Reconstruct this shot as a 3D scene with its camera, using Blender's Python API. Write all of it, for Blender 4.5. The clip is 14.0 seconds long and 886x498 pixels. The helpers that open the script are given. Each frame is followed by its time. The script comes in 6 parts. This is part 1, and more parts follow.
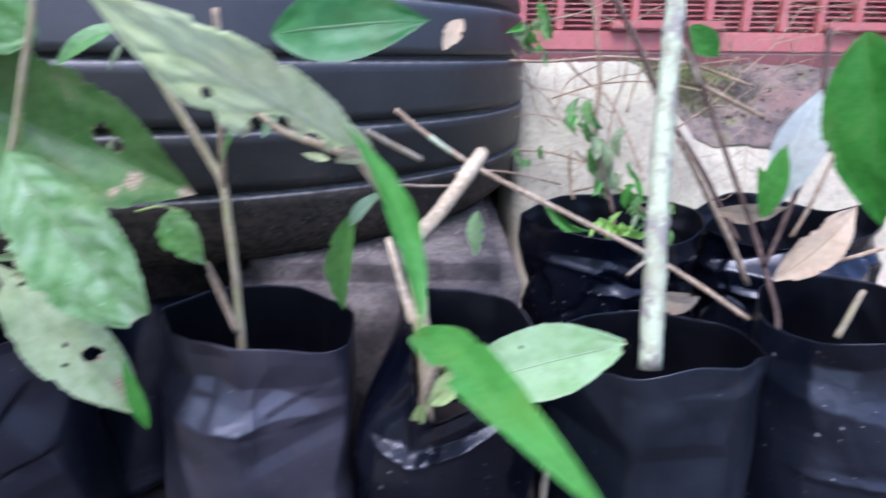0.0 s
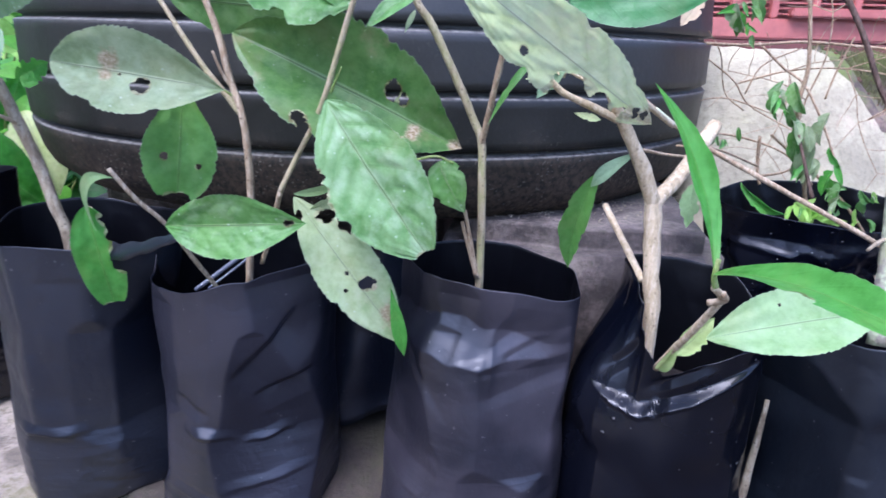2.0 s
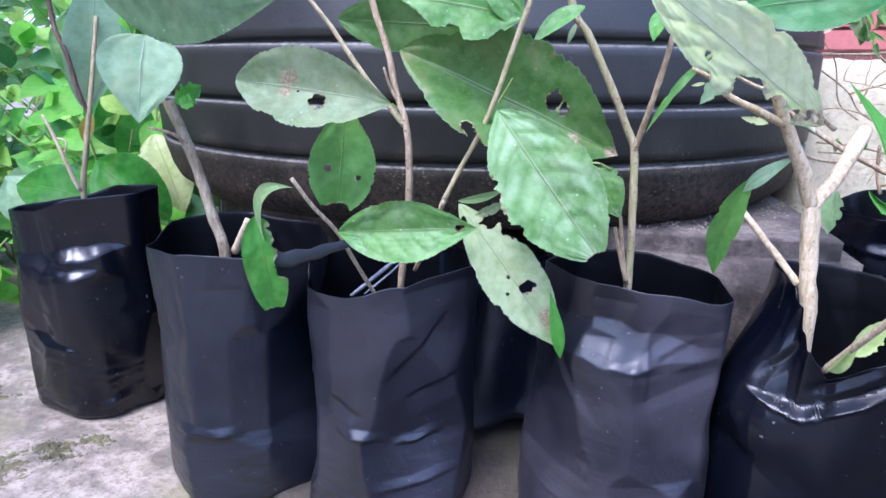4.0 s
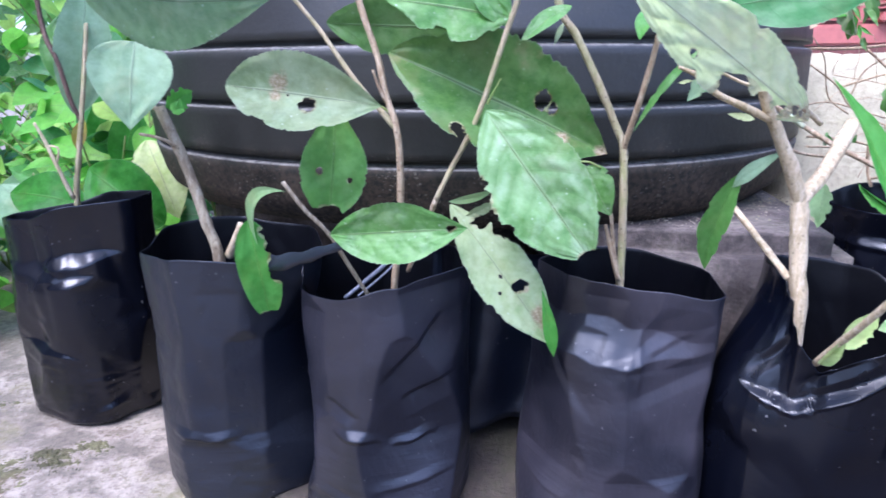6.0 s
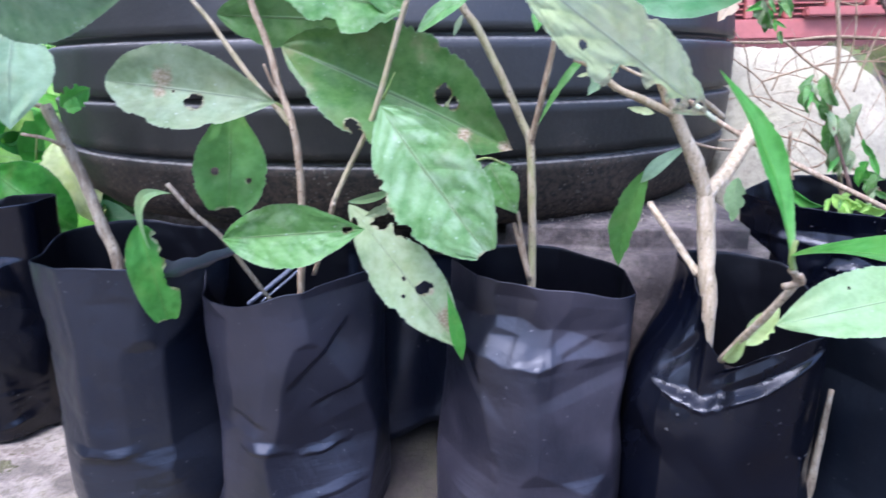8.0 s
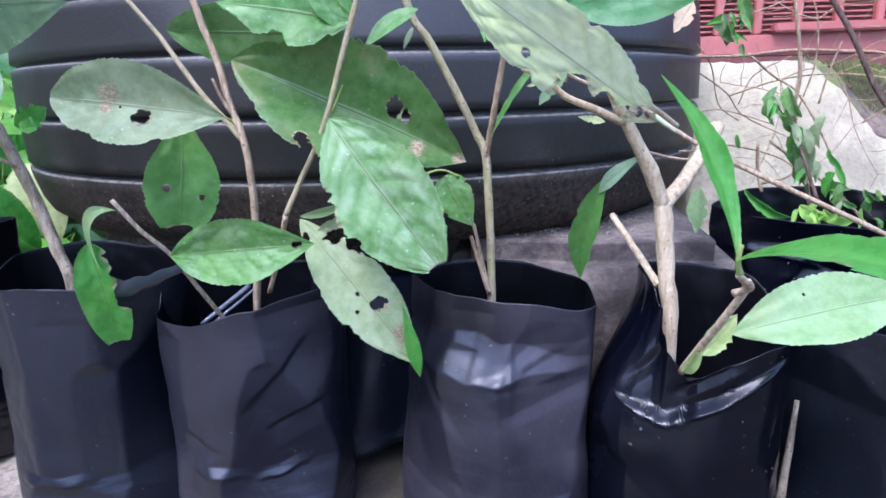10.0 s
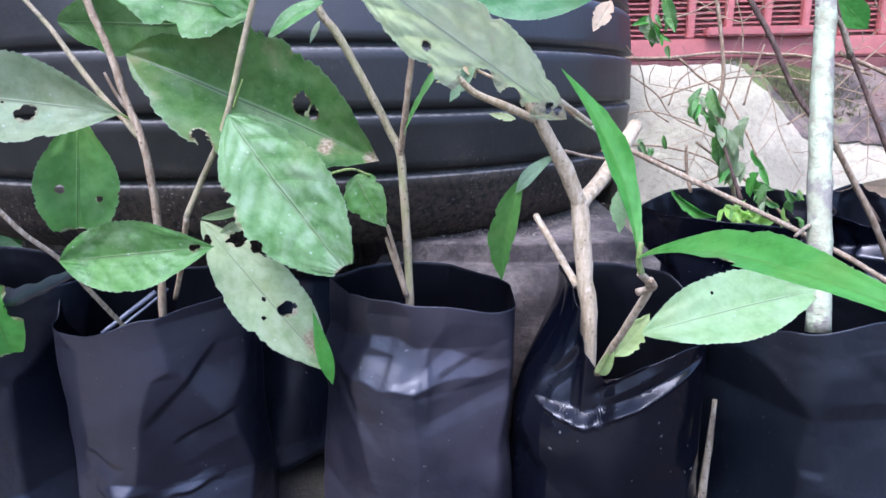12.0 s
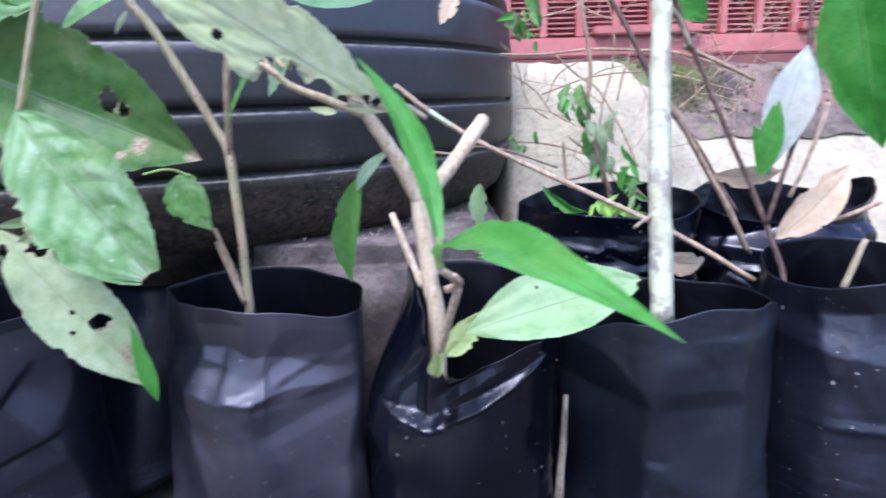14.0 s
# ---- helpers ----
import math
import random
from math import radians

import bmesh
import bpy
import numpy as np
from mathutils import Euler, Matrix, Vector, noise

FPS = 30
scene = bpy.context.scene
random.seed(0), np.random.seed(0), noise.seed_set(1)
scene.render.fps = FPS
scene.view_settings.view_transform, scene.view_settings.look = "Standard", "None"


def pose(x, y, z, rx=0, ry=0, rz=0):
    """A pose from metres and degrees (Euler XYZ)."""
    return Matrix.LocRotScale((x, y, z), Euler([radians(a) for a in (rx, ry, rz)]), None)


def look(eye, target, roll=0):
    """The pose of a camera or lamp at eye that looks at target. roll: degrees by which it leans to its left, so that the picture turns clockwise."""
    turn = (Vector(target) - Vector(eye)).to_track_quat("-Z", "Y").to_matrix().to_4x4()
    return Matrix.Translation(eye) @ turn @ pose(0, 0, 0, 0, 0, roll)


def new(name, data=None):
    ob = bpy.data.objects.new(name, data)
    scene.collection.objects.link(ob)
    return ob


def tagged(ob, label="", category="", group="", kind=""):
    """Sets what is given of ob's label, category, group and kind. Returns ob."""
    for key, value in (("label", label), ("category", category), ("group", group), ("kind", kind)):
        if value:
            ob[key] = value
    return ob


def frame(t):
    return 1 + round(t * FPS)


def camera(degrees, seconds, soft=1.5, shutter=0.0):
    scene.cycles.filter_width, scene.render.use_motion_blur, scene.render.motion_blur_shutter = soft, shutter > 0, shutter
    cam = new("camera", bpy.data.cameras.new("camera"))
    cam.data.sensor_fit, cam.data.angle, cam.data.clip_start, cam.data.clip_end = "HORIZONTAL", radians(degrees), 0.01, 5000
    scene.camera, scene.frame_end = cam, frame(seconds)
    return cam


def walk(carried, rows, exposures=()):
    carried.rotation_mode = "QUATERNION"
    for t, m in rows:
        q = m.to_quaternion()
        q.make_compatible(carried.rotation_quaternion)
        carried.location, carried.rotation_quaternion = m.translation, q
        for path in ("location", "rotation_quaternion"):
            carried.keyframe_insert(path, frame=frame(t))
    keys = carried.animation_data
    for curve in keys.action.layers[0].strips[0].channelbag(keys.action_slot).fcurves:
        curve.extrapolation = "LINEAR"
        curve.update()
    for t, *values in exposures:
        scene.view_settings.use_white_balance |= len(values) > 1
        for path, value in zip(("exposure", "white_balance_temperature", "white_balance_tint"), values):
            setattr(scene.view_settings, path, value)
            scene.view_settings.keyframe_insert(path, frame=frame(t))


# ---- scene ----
cam = camera(69.5, 14.0, soft=1.6, shutter=0.9)
ROWS = [
    (0.0, -0.0270, 0.0266, 0.4610, 72.84, -0.58, -0.15),
    (0.5, -0.0828, 0.0121, 0.4526, 72.0, -1.5, 2.61),
    (1.0, -0.1199, -0.0109, 0.4456, 71.87, -1.95, 5.38),
    (1.5, -0.1411, -0.0242, 0.4409, 71.83, -2.16, 7.14),
    (2.0, -0.1446, -0.029, 0.442, 71.97, -1.98, 8.55),
    (2.5, -0.1565, -0.0452, 0.4383, 71.96, -1.7, 9.45),
    (3.0, -0.1906, -0.0559, 0.4304, 72.46, -1.86, 9.29),
    (3.5, -0.2288, -0.0636, 0.4289, 73.76, -1.02, 11.23),
    (3.7, -0.2335, -0.0650, 0.4285, 74.2, -0.75, 11.92),
    (5.8, -0.235, -0.07, 0.431, 73.95, 0.19, 11.80),
    (6.0, -0.229, -0.068, 0.43, 74.19, 0.38, 11.58),
    (6.5, -0.221, -0.062, 0.429, 74.09, 0.48, 10.83),
    (7.0, -0.21, -0.053, 0.427, 73.92, 0.38, 10.29),
    (7.5, -0.198, -0.045, 0.426, 74.10, 0.58, 9.17),
    (8.0, -0.183, -0.039, 0.427, 73.92, 0.58, 8.27),
    (8.2, -0.177, -0.036, 0.431, 74.03, 0.77, 7.61),
    (10.3, -0.147, -0.025, 0.415, 76.08, 1.46, 7.19),
    (10.5, -0.14, -0.021, 0.414, 75.73, 1.16, 6.19),
    (11.0, -0.125, -0.014, 0.411, 76.08, 0.58, 4.17),
    (11.5, -0.122, -0.012, 0.411, 76.29, 1.07, 4.14),
    (12.0, -0.121, -0.01, 0.41, 76.35, 0.97, 3.72),
    (12.5, -0.12, -0.009, 0.41, 76.32, 1.17, 3.64),
    (13.0, -0.106, -0.003, 0.41, 76.52, 1.36, 2.74),
    (13.5, -0.073, 0.008, 0.403, 76.17, 0.97, 0.50),
    (14.0, -0.043, 0.01, 0.401, 76.55, 1.56, -1.84),
]
walk(cam, [(t, pose(x, y, z, rx, ry, rz)) for t, x, y, z, rx, ry, rz in ROWS],
     exposures=[(0.0, 1.38, 5170, 25), (1.5, 1.42, 5170, 25), (2.5, 1.66, 5170, 25), (6.0, 1.77, 5170, 25), (8.2, 1.69, 5170, 25), (10.3, 1.58, 5170, 25), (13.0, 1.57, 5170, 25), (14.0, 1.62, 5170, 25)])

# ---- world and light: an overcast sky, brightest towards the open side ----
world = bpy.data.worlds.new("sky")
scene.world = world
world.use_nodes = True
wn = world.node_tree
sky = wn.nodes.new("ShaderNodeTexSky")
sky.sky_type, sky.sun_disc = "NISHITA", False
sky.sun_elevation, sky.sun_rotation = radians(62), radians(200)
sky.air_density, sky.dust_density = 1.0, 2.6
wn.nodes["Background"].inputs["Strength"].default_value = 0.15
wn.links.new(sky.outputs[0], wn.nodes["Background"].inputs["Color"])
sun = new("sun", bpy.data.lights.new("sun", "SUN"))
sun.data.energy, sun.data.angle, sun.data.color = 1.5, radians(30), (1.0, 0.97, 0.92)
sun.matrix_world = look((-1.2, -1.6, 4.0), (0, 0.6, 0))


# ---- materials ----
def nodes_of(name):
    m = bpy.data.materials.new(name)
    m.use_nodes = True
    t = m.node_tree
    return m, t, t.nodes["Principled BSDF"]


def add(t, kind, **inputs):
    n = t.nodes.new("ShaderNode" + kind)
    for k, v in inputs.items():
        n.inputs[k.replace("_", " ")].default_value = v
    return n


def coords(t, kind="Object"):
    return t.nodes.new("ShaderNodeTexCoord").outputs[kind]


def noise_tex(t, vec, scale, detail=4.0, rough=0.55):
    n = add(t, "TexNoise", Scale=scale, Detail=detail, Roughness=rough)
    if vec is not None:
        t.links.new(vec, n.inputs["Vector"])
    return n.outputs["Fac"]


def ramp(t, fac, stops, mode="LINEAR"):
    n = t.nodes.new("ShaderNodeValToRGB")
    n.color_ramp.interpolation = mode
    while len(n.color_ramp.elements) < len(stops):
        n.color_ramp.elements.new(0.5)
    for e, (p, c) in zip(n.color_ramp.elements, stops):
        e.position = p
        e.color = (*c, 1) if len(c) == 3 else c
    t.links.new(fac, n.inputs["Fac"])
    return n.outputs["Color"]


def grey(t, fac, a, b, lo=0.0, hi=1.0):
    n = add(t, "MapRange", From_Min=a, From_Max=b, To_Min=lo, To_Max=hi)
    t.links.new(fac, n.inputs["Value"])
    return n.outputs["Result"]


def mix(t, fac, a, b, mode="MIX"):
    n = t.nodes.new("ShaderNodeMix")
    n.data_type, n.blend_type = "RGBA", mode
    for sock, v in ((n.inputs[0], fac), (n.inputs[6], a), (n.inputs[7], b)):
        if isinstance(v, (int, float)):
            sock.default_value = v
        elif isinstance(v, tuple):
            sock.default_value = (*v, 1) if len(v) == 3 else v
        else:
            t.links.new(v, sock)
    return n.outputs[2]


def maths(t, op, a, b=0.0):
    n = t.nodes.new("ShaderNodeMath")
    n.operation = op
    for sock, v in ((n.inputs[0], a), (n.inputs[1], b)):
        if isinstance(v, (int, float)):
            sock.default_value = v
        else:
            t.links.new(v, sock)
    return n.outputs[0]


def bump(t, bsdf, height, strength, distance):
    n = add(t, "Bump", Strength=strength, Distance=distance)
    t.links.new(height, n.inputs["Height"])
    t.links.new(n.outputs[0], bsdf.inputs["Normal"])


def film_material(name, base, dust_sheen, dusty, rough, gloss=0.5, creased=1.0, specks=0.765):
    """Thin black polythene: glossy, finely creased, with dusty smears and a few dried splashes."""
    m, t, b = nodes_of(name)
    v = coords(t)
    smear = noise_tex(t, v, 8, 5, 0.55)
    fine = noise_tex(t, v, 190, 3, 0.6)
    rnd = t.nodes.new("ShaderNodeObjectInfo").outputs["Random"]
    k = maths(t, "MULTIPLY", grey(t, smear, 0.44, 0.66), grey(t, rnd, 0, 1, 0.45 * dusty, dusty))
    c = mix(t, k, base, dust_sheen)
    speck = ramp(t, noise_tex(t, v, 230, 1, 0.4), [(specks, (0, 0, 0)), (specks + 0.025, (1, 1, 1))])
    c = mix(t, maths(t, "MULTIPLY", speck, 0.30 if specks > 0.75 else 0.7), c, (0.30, 0.29, 0.27))
    t.links.new(c, b.inputs["Base Color"])
    t.links.new(grey(t, smear, 0.3, 0.75, rough, rough + 0.12), b.inputs["Roughness"])
    b.inputs["Specular IOR Level"].default_value = gloss
    stretch = t.nodes.new("ShaderNodeMapping")
    stretch.inputs["Scale"].default_value = (1.0, 1.0, 2.2)
    t.links.new(v, stretch.inputs["Vector"])
    crease = add(t, "TexVoronoi", Scale=11.0)
    crease.feature = "DISTANCE_TO_EDGE"
    warp = mix(t, 0.05, stretch.outputs[0], add(t, "TexNoise", Scale=14.0).outputs["Color"])
    t.links.new(warp, crease.inputs["Vector"])
    h = maths(t, "MULTIPLY", grey(t, crease.outputs[0], 0.0, 0.20), 0.20)
    h = maths(t, "ADD", h, maths(t, "MULTIPLY", noise_tex(t, stretch.outputs[0], 9, 2, 0.45), 1.5))
    flat = t.nodes.new("ShaderNodeMapping")
    flat.inputs["Scale"].default_value = (1.0, 1.0, 6.5)
    t.links.new(v, flat.inputs["Vector"])
    sep = t.nodes.new("ShaderNodeSeparateXYZ")
    t.links.new(v, sep.inputs[0])
    wr = maths(t, "ABSOLUTE", maths(t, "SUBTRACT", noise_tex(t, flat.outputs[0], 13, 3, 0.5), 0.5))
    wr = maths(t, "MULTIPLY", grey(t, wr, 0.0, 0.16), grey(t, sep.outputs[2], 0.15, 0.03, 0.10, 1.0))
    h = maths(t, "ADD", h, maths(t, "MULTIPLY", wr, -0.15))
    h = maths(t, "ADD", h, maths(t, "MULTIPLY", fine, 0.010))
    bump(t, b, h, 0.30 * creased, 0.006)
    return m


def leaf_material(name, upper, mottle, vein, rough=0.42, through_light=0.25, blotch=(0.30, 0.22, 0.10), spots=0.5, bloom=0.3, ribs=0.14, gloss=0.33):
    """A leaf blade: u runs from stalk to tip, v across from edge to edge; its mesh says where side veins, scars and
    gnawed rims lie.
    bloom: a pale dusty film in patches, ribs: how far the side veins and the painted pucker shading show."""
    m, t, b = nodes_of(name)
    uv = t.nodes.new("ShaderNodeUVMap").outputs[0]
    sep = t.nodes.new("ShaderNodeSeparateXYZ")
    t.links.new(uv, sep.inputs[0])
    u, v = sep.outputs[0], sep.outputs[1]

    def marked(layer):
        n = t.nodes.new("ShaderNodeAttribute")
        n.attribute_name = layer
        return n.outputs["Fac"]

    a = maths(t, "ABSOLUTE", maths(t, "SUBTRACT", v, 0.5))
    rib = marked("rib")
    tri = maths(t, "SUBTRACT", 0.5, maths(t, "ABSOLUTE", maths(t, "SUBTRACT", maths(t, "FRACT", rib), 0.5)))
    fade = grey(t, a, 0.34, 0.48, 1.0, 0.0)
    side = maths(t, "MULTIPLY", grey(t, tri, 0.0, 0.07, 1.0, 0.0), fade)
    puff = maths(t, "MULTIPLY", grey(t, tri, 0.05, 0.42), fade)
    mid = grey(t, a, 0.010, 0.024, 1.0, 0.0)
    ob = coords(t)
    patch = noise_tex(t, ob, 34, 5, 0.62)
    dapple = noise_tex(t, ob, 115, 4, 0.6)
    fine = noise_tex(t, ob, 420, 3, 0.6)
    film = noise_tex(t, ob, 52, 6, 0.68)
    light = tuple(min(1, x * 1.25 + 0.01) for x in mottle)
    c = mix(t, grey(t, patch, 0.40, 0.60), upper, mottle)
    c = mix(t, grey(t, dapple, 0.46, 0.66, 0.0, 0.50), c, light)
    c = mix(t, grey(t, dapple, 0.48, 0.34, 0.0, 0.35), c, tuple(x * 0.70 for x in upper))
    c = mix(t, grey(t, fine, 0.38, 0.7, 0.0, 0.20), c, light)
    c = mix(t, grey(t, noise_tex(t, ob, 26, 4, 0.6), 0.52, 0.68, 0.0, 0.55), c, (upper[0] * 1.5 + 0.05, upper[1] * 1.15 + 0.02, upper[2] * 1.1 + 0.01))
    # paler puffs and darker valleys paint the puckers' light and shade
    c = mix(t, maths(t, "MULTIPLY", puff, ribs * 0.55), c, light)
    c = mix(t, maths(t, "MULTIPLY", maths(t, "MULTIPLY", grey(t, tri, 0.0, 0.30, 1.0, 0.0), fade), ribs * 0.8), c, upper)
    dusty = grey(t, maths(t, "ADD", film, maths(t, "MULTIPLY", maths(t, "SUBTRACT", puff, 0.5), 0.30 * ribs)), 0.48, 0.70, 0.0, 0.95 * bloom)
    c = mix(t, dusty, c, tuple(0.55 * x + 0.45 * y for x, y in zip((0.42, 0.56, 0.40), vein)))
    c = mix(t, maths(t, "MULTIPLY", side, ribs * 0.35), c, tuple(x * 0.85 for x in upper))
    c = mix(t, maths(t, "MULTIPLY", mid, 0.6), c, vein)
    c = mix(t, grey(t, a, 0.004, 0.011, 0.75, 0.0), c, tuple(x * 0.40 for x in upper))
    c = mix(t, grey(t, a, 0.482, 0.497, 0.0, 0.35), c, tuple(min(1, 0.6 * x + 0.14) for x in vein))
    worn = ramp(t, noise_tex(t, ob, 23, 4, 0.6), [(0.62, (0, 0, 0)), (0.74, (1, 1, 1))])
    c = mix(t, maths(t, "MULTIPLY", worn, spots), c, blotch)
    cells = add(t, "TexVoronoi", Scale=210.0)
    t.links.new(ob, cells.inputs["Vector"])
    pick = t.nodes.new("ShaderNodeSeparateColor")
    t.links.new(cells.outputs["Color"], pick.inputs[0])
    dots = maths(t, "MULTIPLY", grey(t, cells.outputs["Distance"], 0.05, 0.24, 1.0, 0.0), grey(t, pick.outputs[0], 0.78, 0.98))
    c = mix(t, maths(t, "MULTIPLY", dots, min(0.7, bloom * 1.5)), c, (0.60, 0.66, 0.55))
    scar = grey(t, maths(t, "ADD", marked("scar"), maths(t, "MULTIPLY", maths(t, "SUBTRACT", dapple, 0.5), 1.1)), 0.40, 0.70)
    c = mix(t, maths(t, "MULTIPLY", scar, 0.9), c, mix(t, grey(t, fine, 0.42, 0.60), (0.25, 0.17, 0.09), (0.46, 0.37, 0.25)))
    rim = grey(t, maths(t, "ADD", marked("rim"), maths(t, "MULTIPLY", maths(t, "SUBTRACT", fine, 0.5), 0.9)), 0.35, 0.75)
    c = mix(t, maths(t, "MULTIPLY", rim, 0.75), c, mix(t, grey(t, dapple, 0.44, 0.56), (0.12, 0.075, 0.03), (0.42, 0.40, 0.22)))
    t.links.new(c, b.inputs["Base Color"])
    t.links.new(maths(t, "ADD", grey(t, film, 0.3, 0.7, rough - 0.05, rough + 0.16), maths(t, "MULTIPLY", scar, 0.3)), b.inputs["Roughness"])
    b.inputs["Specular IOR Level"].default_value = gloss
    h = maths(t, "ADD", maths(t, "MULTIPLY", maths(t, "ADD", maths(t, "MULTIPLY", side, ribs), mid), -0.6), maths(t, "MULTIPLY", fine, 0.22))
    h = maths(t, "ADD", h, maths(t, "MULTIPLY", puff, 0.9 * ribs))
    h = maths(t, "ADD", h, maths(t, "ADD", maths(t, "MULTIPLY", patch, 0.7), maths(t, "MULTIPLY", dapple, 0.7)))
    bump(t, b, h, 0.50, 0.0016)
    glow = t.nodes.new("ShaderNodeBsdfTranslucent")
    t.links.new(mix(t, 0.5, c, tuple(min(1, x * 2.2) for x in mottle)), glow.inputs["Color"])
    blend = t.nodes.new("ShaderNodeMixShader")
    blend.inputs[0].default_value = through_light
    t.links.new(b.outputs[0], blend.inputs[1])
    t.links.new(glow.outputs[0], blend.inputs[2])
    t.links.new(blend.outputs[0], t.nodes["Material Output"].inputs["Surface"])
    return m


def bark_material(name, a, b2, c2, rough=0.75, scale=120):
    """Young bark: long streaks, scaly flecks, pores and darker blotches."""
    m, t, b = nodes_of(name)
    v = coords(t)
    long = t.nodes.new("ShaderNodeMapping")
    long.inputs["Scale"].default_value = (1.0, 1.0, 0.22)
    t.links.new(v, long.inputs["Vector"])
    big = noise_tex(t, v, scale * 0.35, 5, 0.65)
    streak = noise_tex(t, long.outputs[0], scale * 2.6, 4, 0.65)
    fine = noise_tex(t, v, scale * 4, 4, 0.65)
    c = mix(t, grey(t, big, 0.38, 0.60), a, b2)
    c = mix(t, grey(t, streak, 0.50, 0.66, 0.0, 0.75), c, c2)
    c = mix(t, grey(t, streak, 0.46, 0.34, 0.0, 0.45), c, tuple(x * 0.50 for x in b2))
    c = mix(t, grey(t, fine, 0.54, 0.70, 0.0, 0.4), c, tuple(x * 0.5 for x in b2))
    scar = add(t, "TexVoronoi", Scale=scale * 1.3)
    t.links.new(v, scar.inputs["Vector"])
    c = mix(t, grey(t, scar.outputs[0], 0.10, 0.22, 0.65, 0.0), c, tuple(x * 0.35 for x in b2))
    t.links.new(c, b.inputs["Base Color"])
    b.inputs["Roughness"].default_value = rough
    b.inputs["Specular IOR Level"].default_value = 0.2
    bump(t, b, maths(t, "ADD", maths(t, "ADD", fine, big), streak), 0.8, 0.0018)
    return m


def plain_material(name, a, b2, rough, scale, depth=0.001, strength=0.4, detail=5.0):
    m, t, b = nodes_of(name)
    v = coords(t)
    n1, n2 = noise_tex(t, v, scale, detail, 0.6), noise_tex(t, v, scale * 9, 3, 0.6)
    c = mix(t, grey(t, n1, 0.32, 0.68), a, b2)
    c = mix(t, grey(t, n2, 0.4, 0.75, 0, 0.35), c, tuple(x * 0.5 for x in a))
    t.links.new(c, b.inputs["Base Color"])
    t.links.new(grey(t, n1, 0.3, 0.7, rough - 0.07, rough + 0.07), b.inputs["Roughness"])
    bump(t, b, n2, strength, depth)
    return m


def ground_material(name, pale, dark, moss, soil, mossy):
    """Weathered concrete or earth: blotches, pits, moss and dirt that break up into grains at their edges."""
    m, t, b = nodes_of(name)
    v = coords(t)
    big, mid, fine = noise_tex(t, v, 4.5, 6, 0.62), noise_tex(t, v, 19, 6, 0.68), noise_tex(t, v, 130, 5, 0.7)
    other = noise_tex(t, v, 7.5, 6, 0.66)
    c = mix(t, grey(t, mid, 0.42, 0.57), dark, pale)
    c = mix(t, grey(t, other, 0.44, 0.66, 0.0, 0.65), c, tuple(x * 0.62 for x in dark))
    c = mix(t, grey(t, fine, 0.50, 0.64, 0.0, 0.5), c, tuple(x * 0.45 for x in dark))
    grain = maths(t, "SUBTRACT", maths(t, "ADD", maths(t, "MULTIPLY", fine, 0.35), maths(t, "MULTIPLY", mid, 0.45)), 0.40)
    patch = grey(t, maths(t, "ADD", big, grain), 0.52, 0.66)
    c = mix(t, maths(t, "MULTIPLY", patch, mossy), c, moss)
    dirt = grey(t, maths(t, "SUBTRACT", big, grain), 0.44, 0.34)
    c = mix(t, maths(t, "MULTIPLY", dirt, 0.7), c, soil)
    t.links.new(c, b.inputs["Base Color"])
    b.inputs["Roughness"].default_value = 0.85
    bump(t, b, maths(t, "ADD", mid, maths(t, "MULTIPLY", fine, 0.5)), 0.7, 0.006)
    return m


def rubber_material():
    """Old tyre rubber, weathered grey, with splashed mud dried on its lower tread."""
    m, t, b = nodes_of("weathered_rubber")
    v = coords(t)
    sep = t.nodes.new("ShaderNodeSeparateXYZ")
    t.links.new(v, sep.inputs[0])
    mid, fine = noise_tex(t, v, 11, 5, 0.6), noise_tex(t, v, 150, 4, 0.65)
    c = mix(t, grey(t, mid, 0.35, 0.68), (0.0120, 0.0120, 0.0096), (0.0248, 0.0244, 0.0198))
    low = maths(t, "ADD", grey(t, sep.outputs[2], 0.10, 0.0), maths(t, "MULTIPLY", maths(t, "SUBTRACT", mid, 0.5), 1.2))
    mud = maths(t, "MULTIPLY", grey(t, low, 0.15, 0.7), grey(t, fine, 0.36, 0.58))
    c = mix(t, maths(t, "MULTIPLY", mud, 0.75), c, (0.088, 0.063, 0.042))
    speck = ramp(t, noise_tex(t, v, 330, 1, 0.4), [(0.66, (0, 0, 0)), (0.69, (1, 1, 1))])
    c = mix(t, maths(t, "MULTIPLY", speck, maths(t, "MULTIPLY", grey(t, low, 0.1, 0.6, 0.05, 0.55), grey(t, noise_tex(t, v, 17, 3), 0.42, 0.60))), c, (0.27, 0.24, 0.19))
    # upward faces tinted paler: settled dust, and the light that lips and shoulder catch
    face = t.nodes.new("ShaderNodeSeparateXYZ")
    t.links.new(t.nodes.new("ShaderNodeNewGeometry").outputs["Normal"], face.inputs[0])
    dust_sheen = maths(t, "MULTIPLY", grey(t, face.outputs[2], 0.25, 0.70, 0.0, 0.75), grey(t, fine, 0.38, 0.60, 0.35, 1.0))
    c = mix(t, dust_sheen, c, (0.23, 0.22, 0.195))
    t.links.new(c, b.inputs["Base Color"])
    t.links.new(maths(t, "ADD", grey(t, mid, 0.3, 0.7, 0.42, 0.56), grey(t, low, 0.1, 0.9, 0.0, 0.35)), b.inputs["Roughness"])
    # gloss grows with height to give the top rib its sky sheen
    t.links.new(grey(t, sep.outputs[2], 0.06, 0.25, 0.16, 0.85), b.inputs["Specular IOR Level"])
    bump(t, b, maths(t, "ADD", fine, mid), 0.30, 0.0015)
    return m


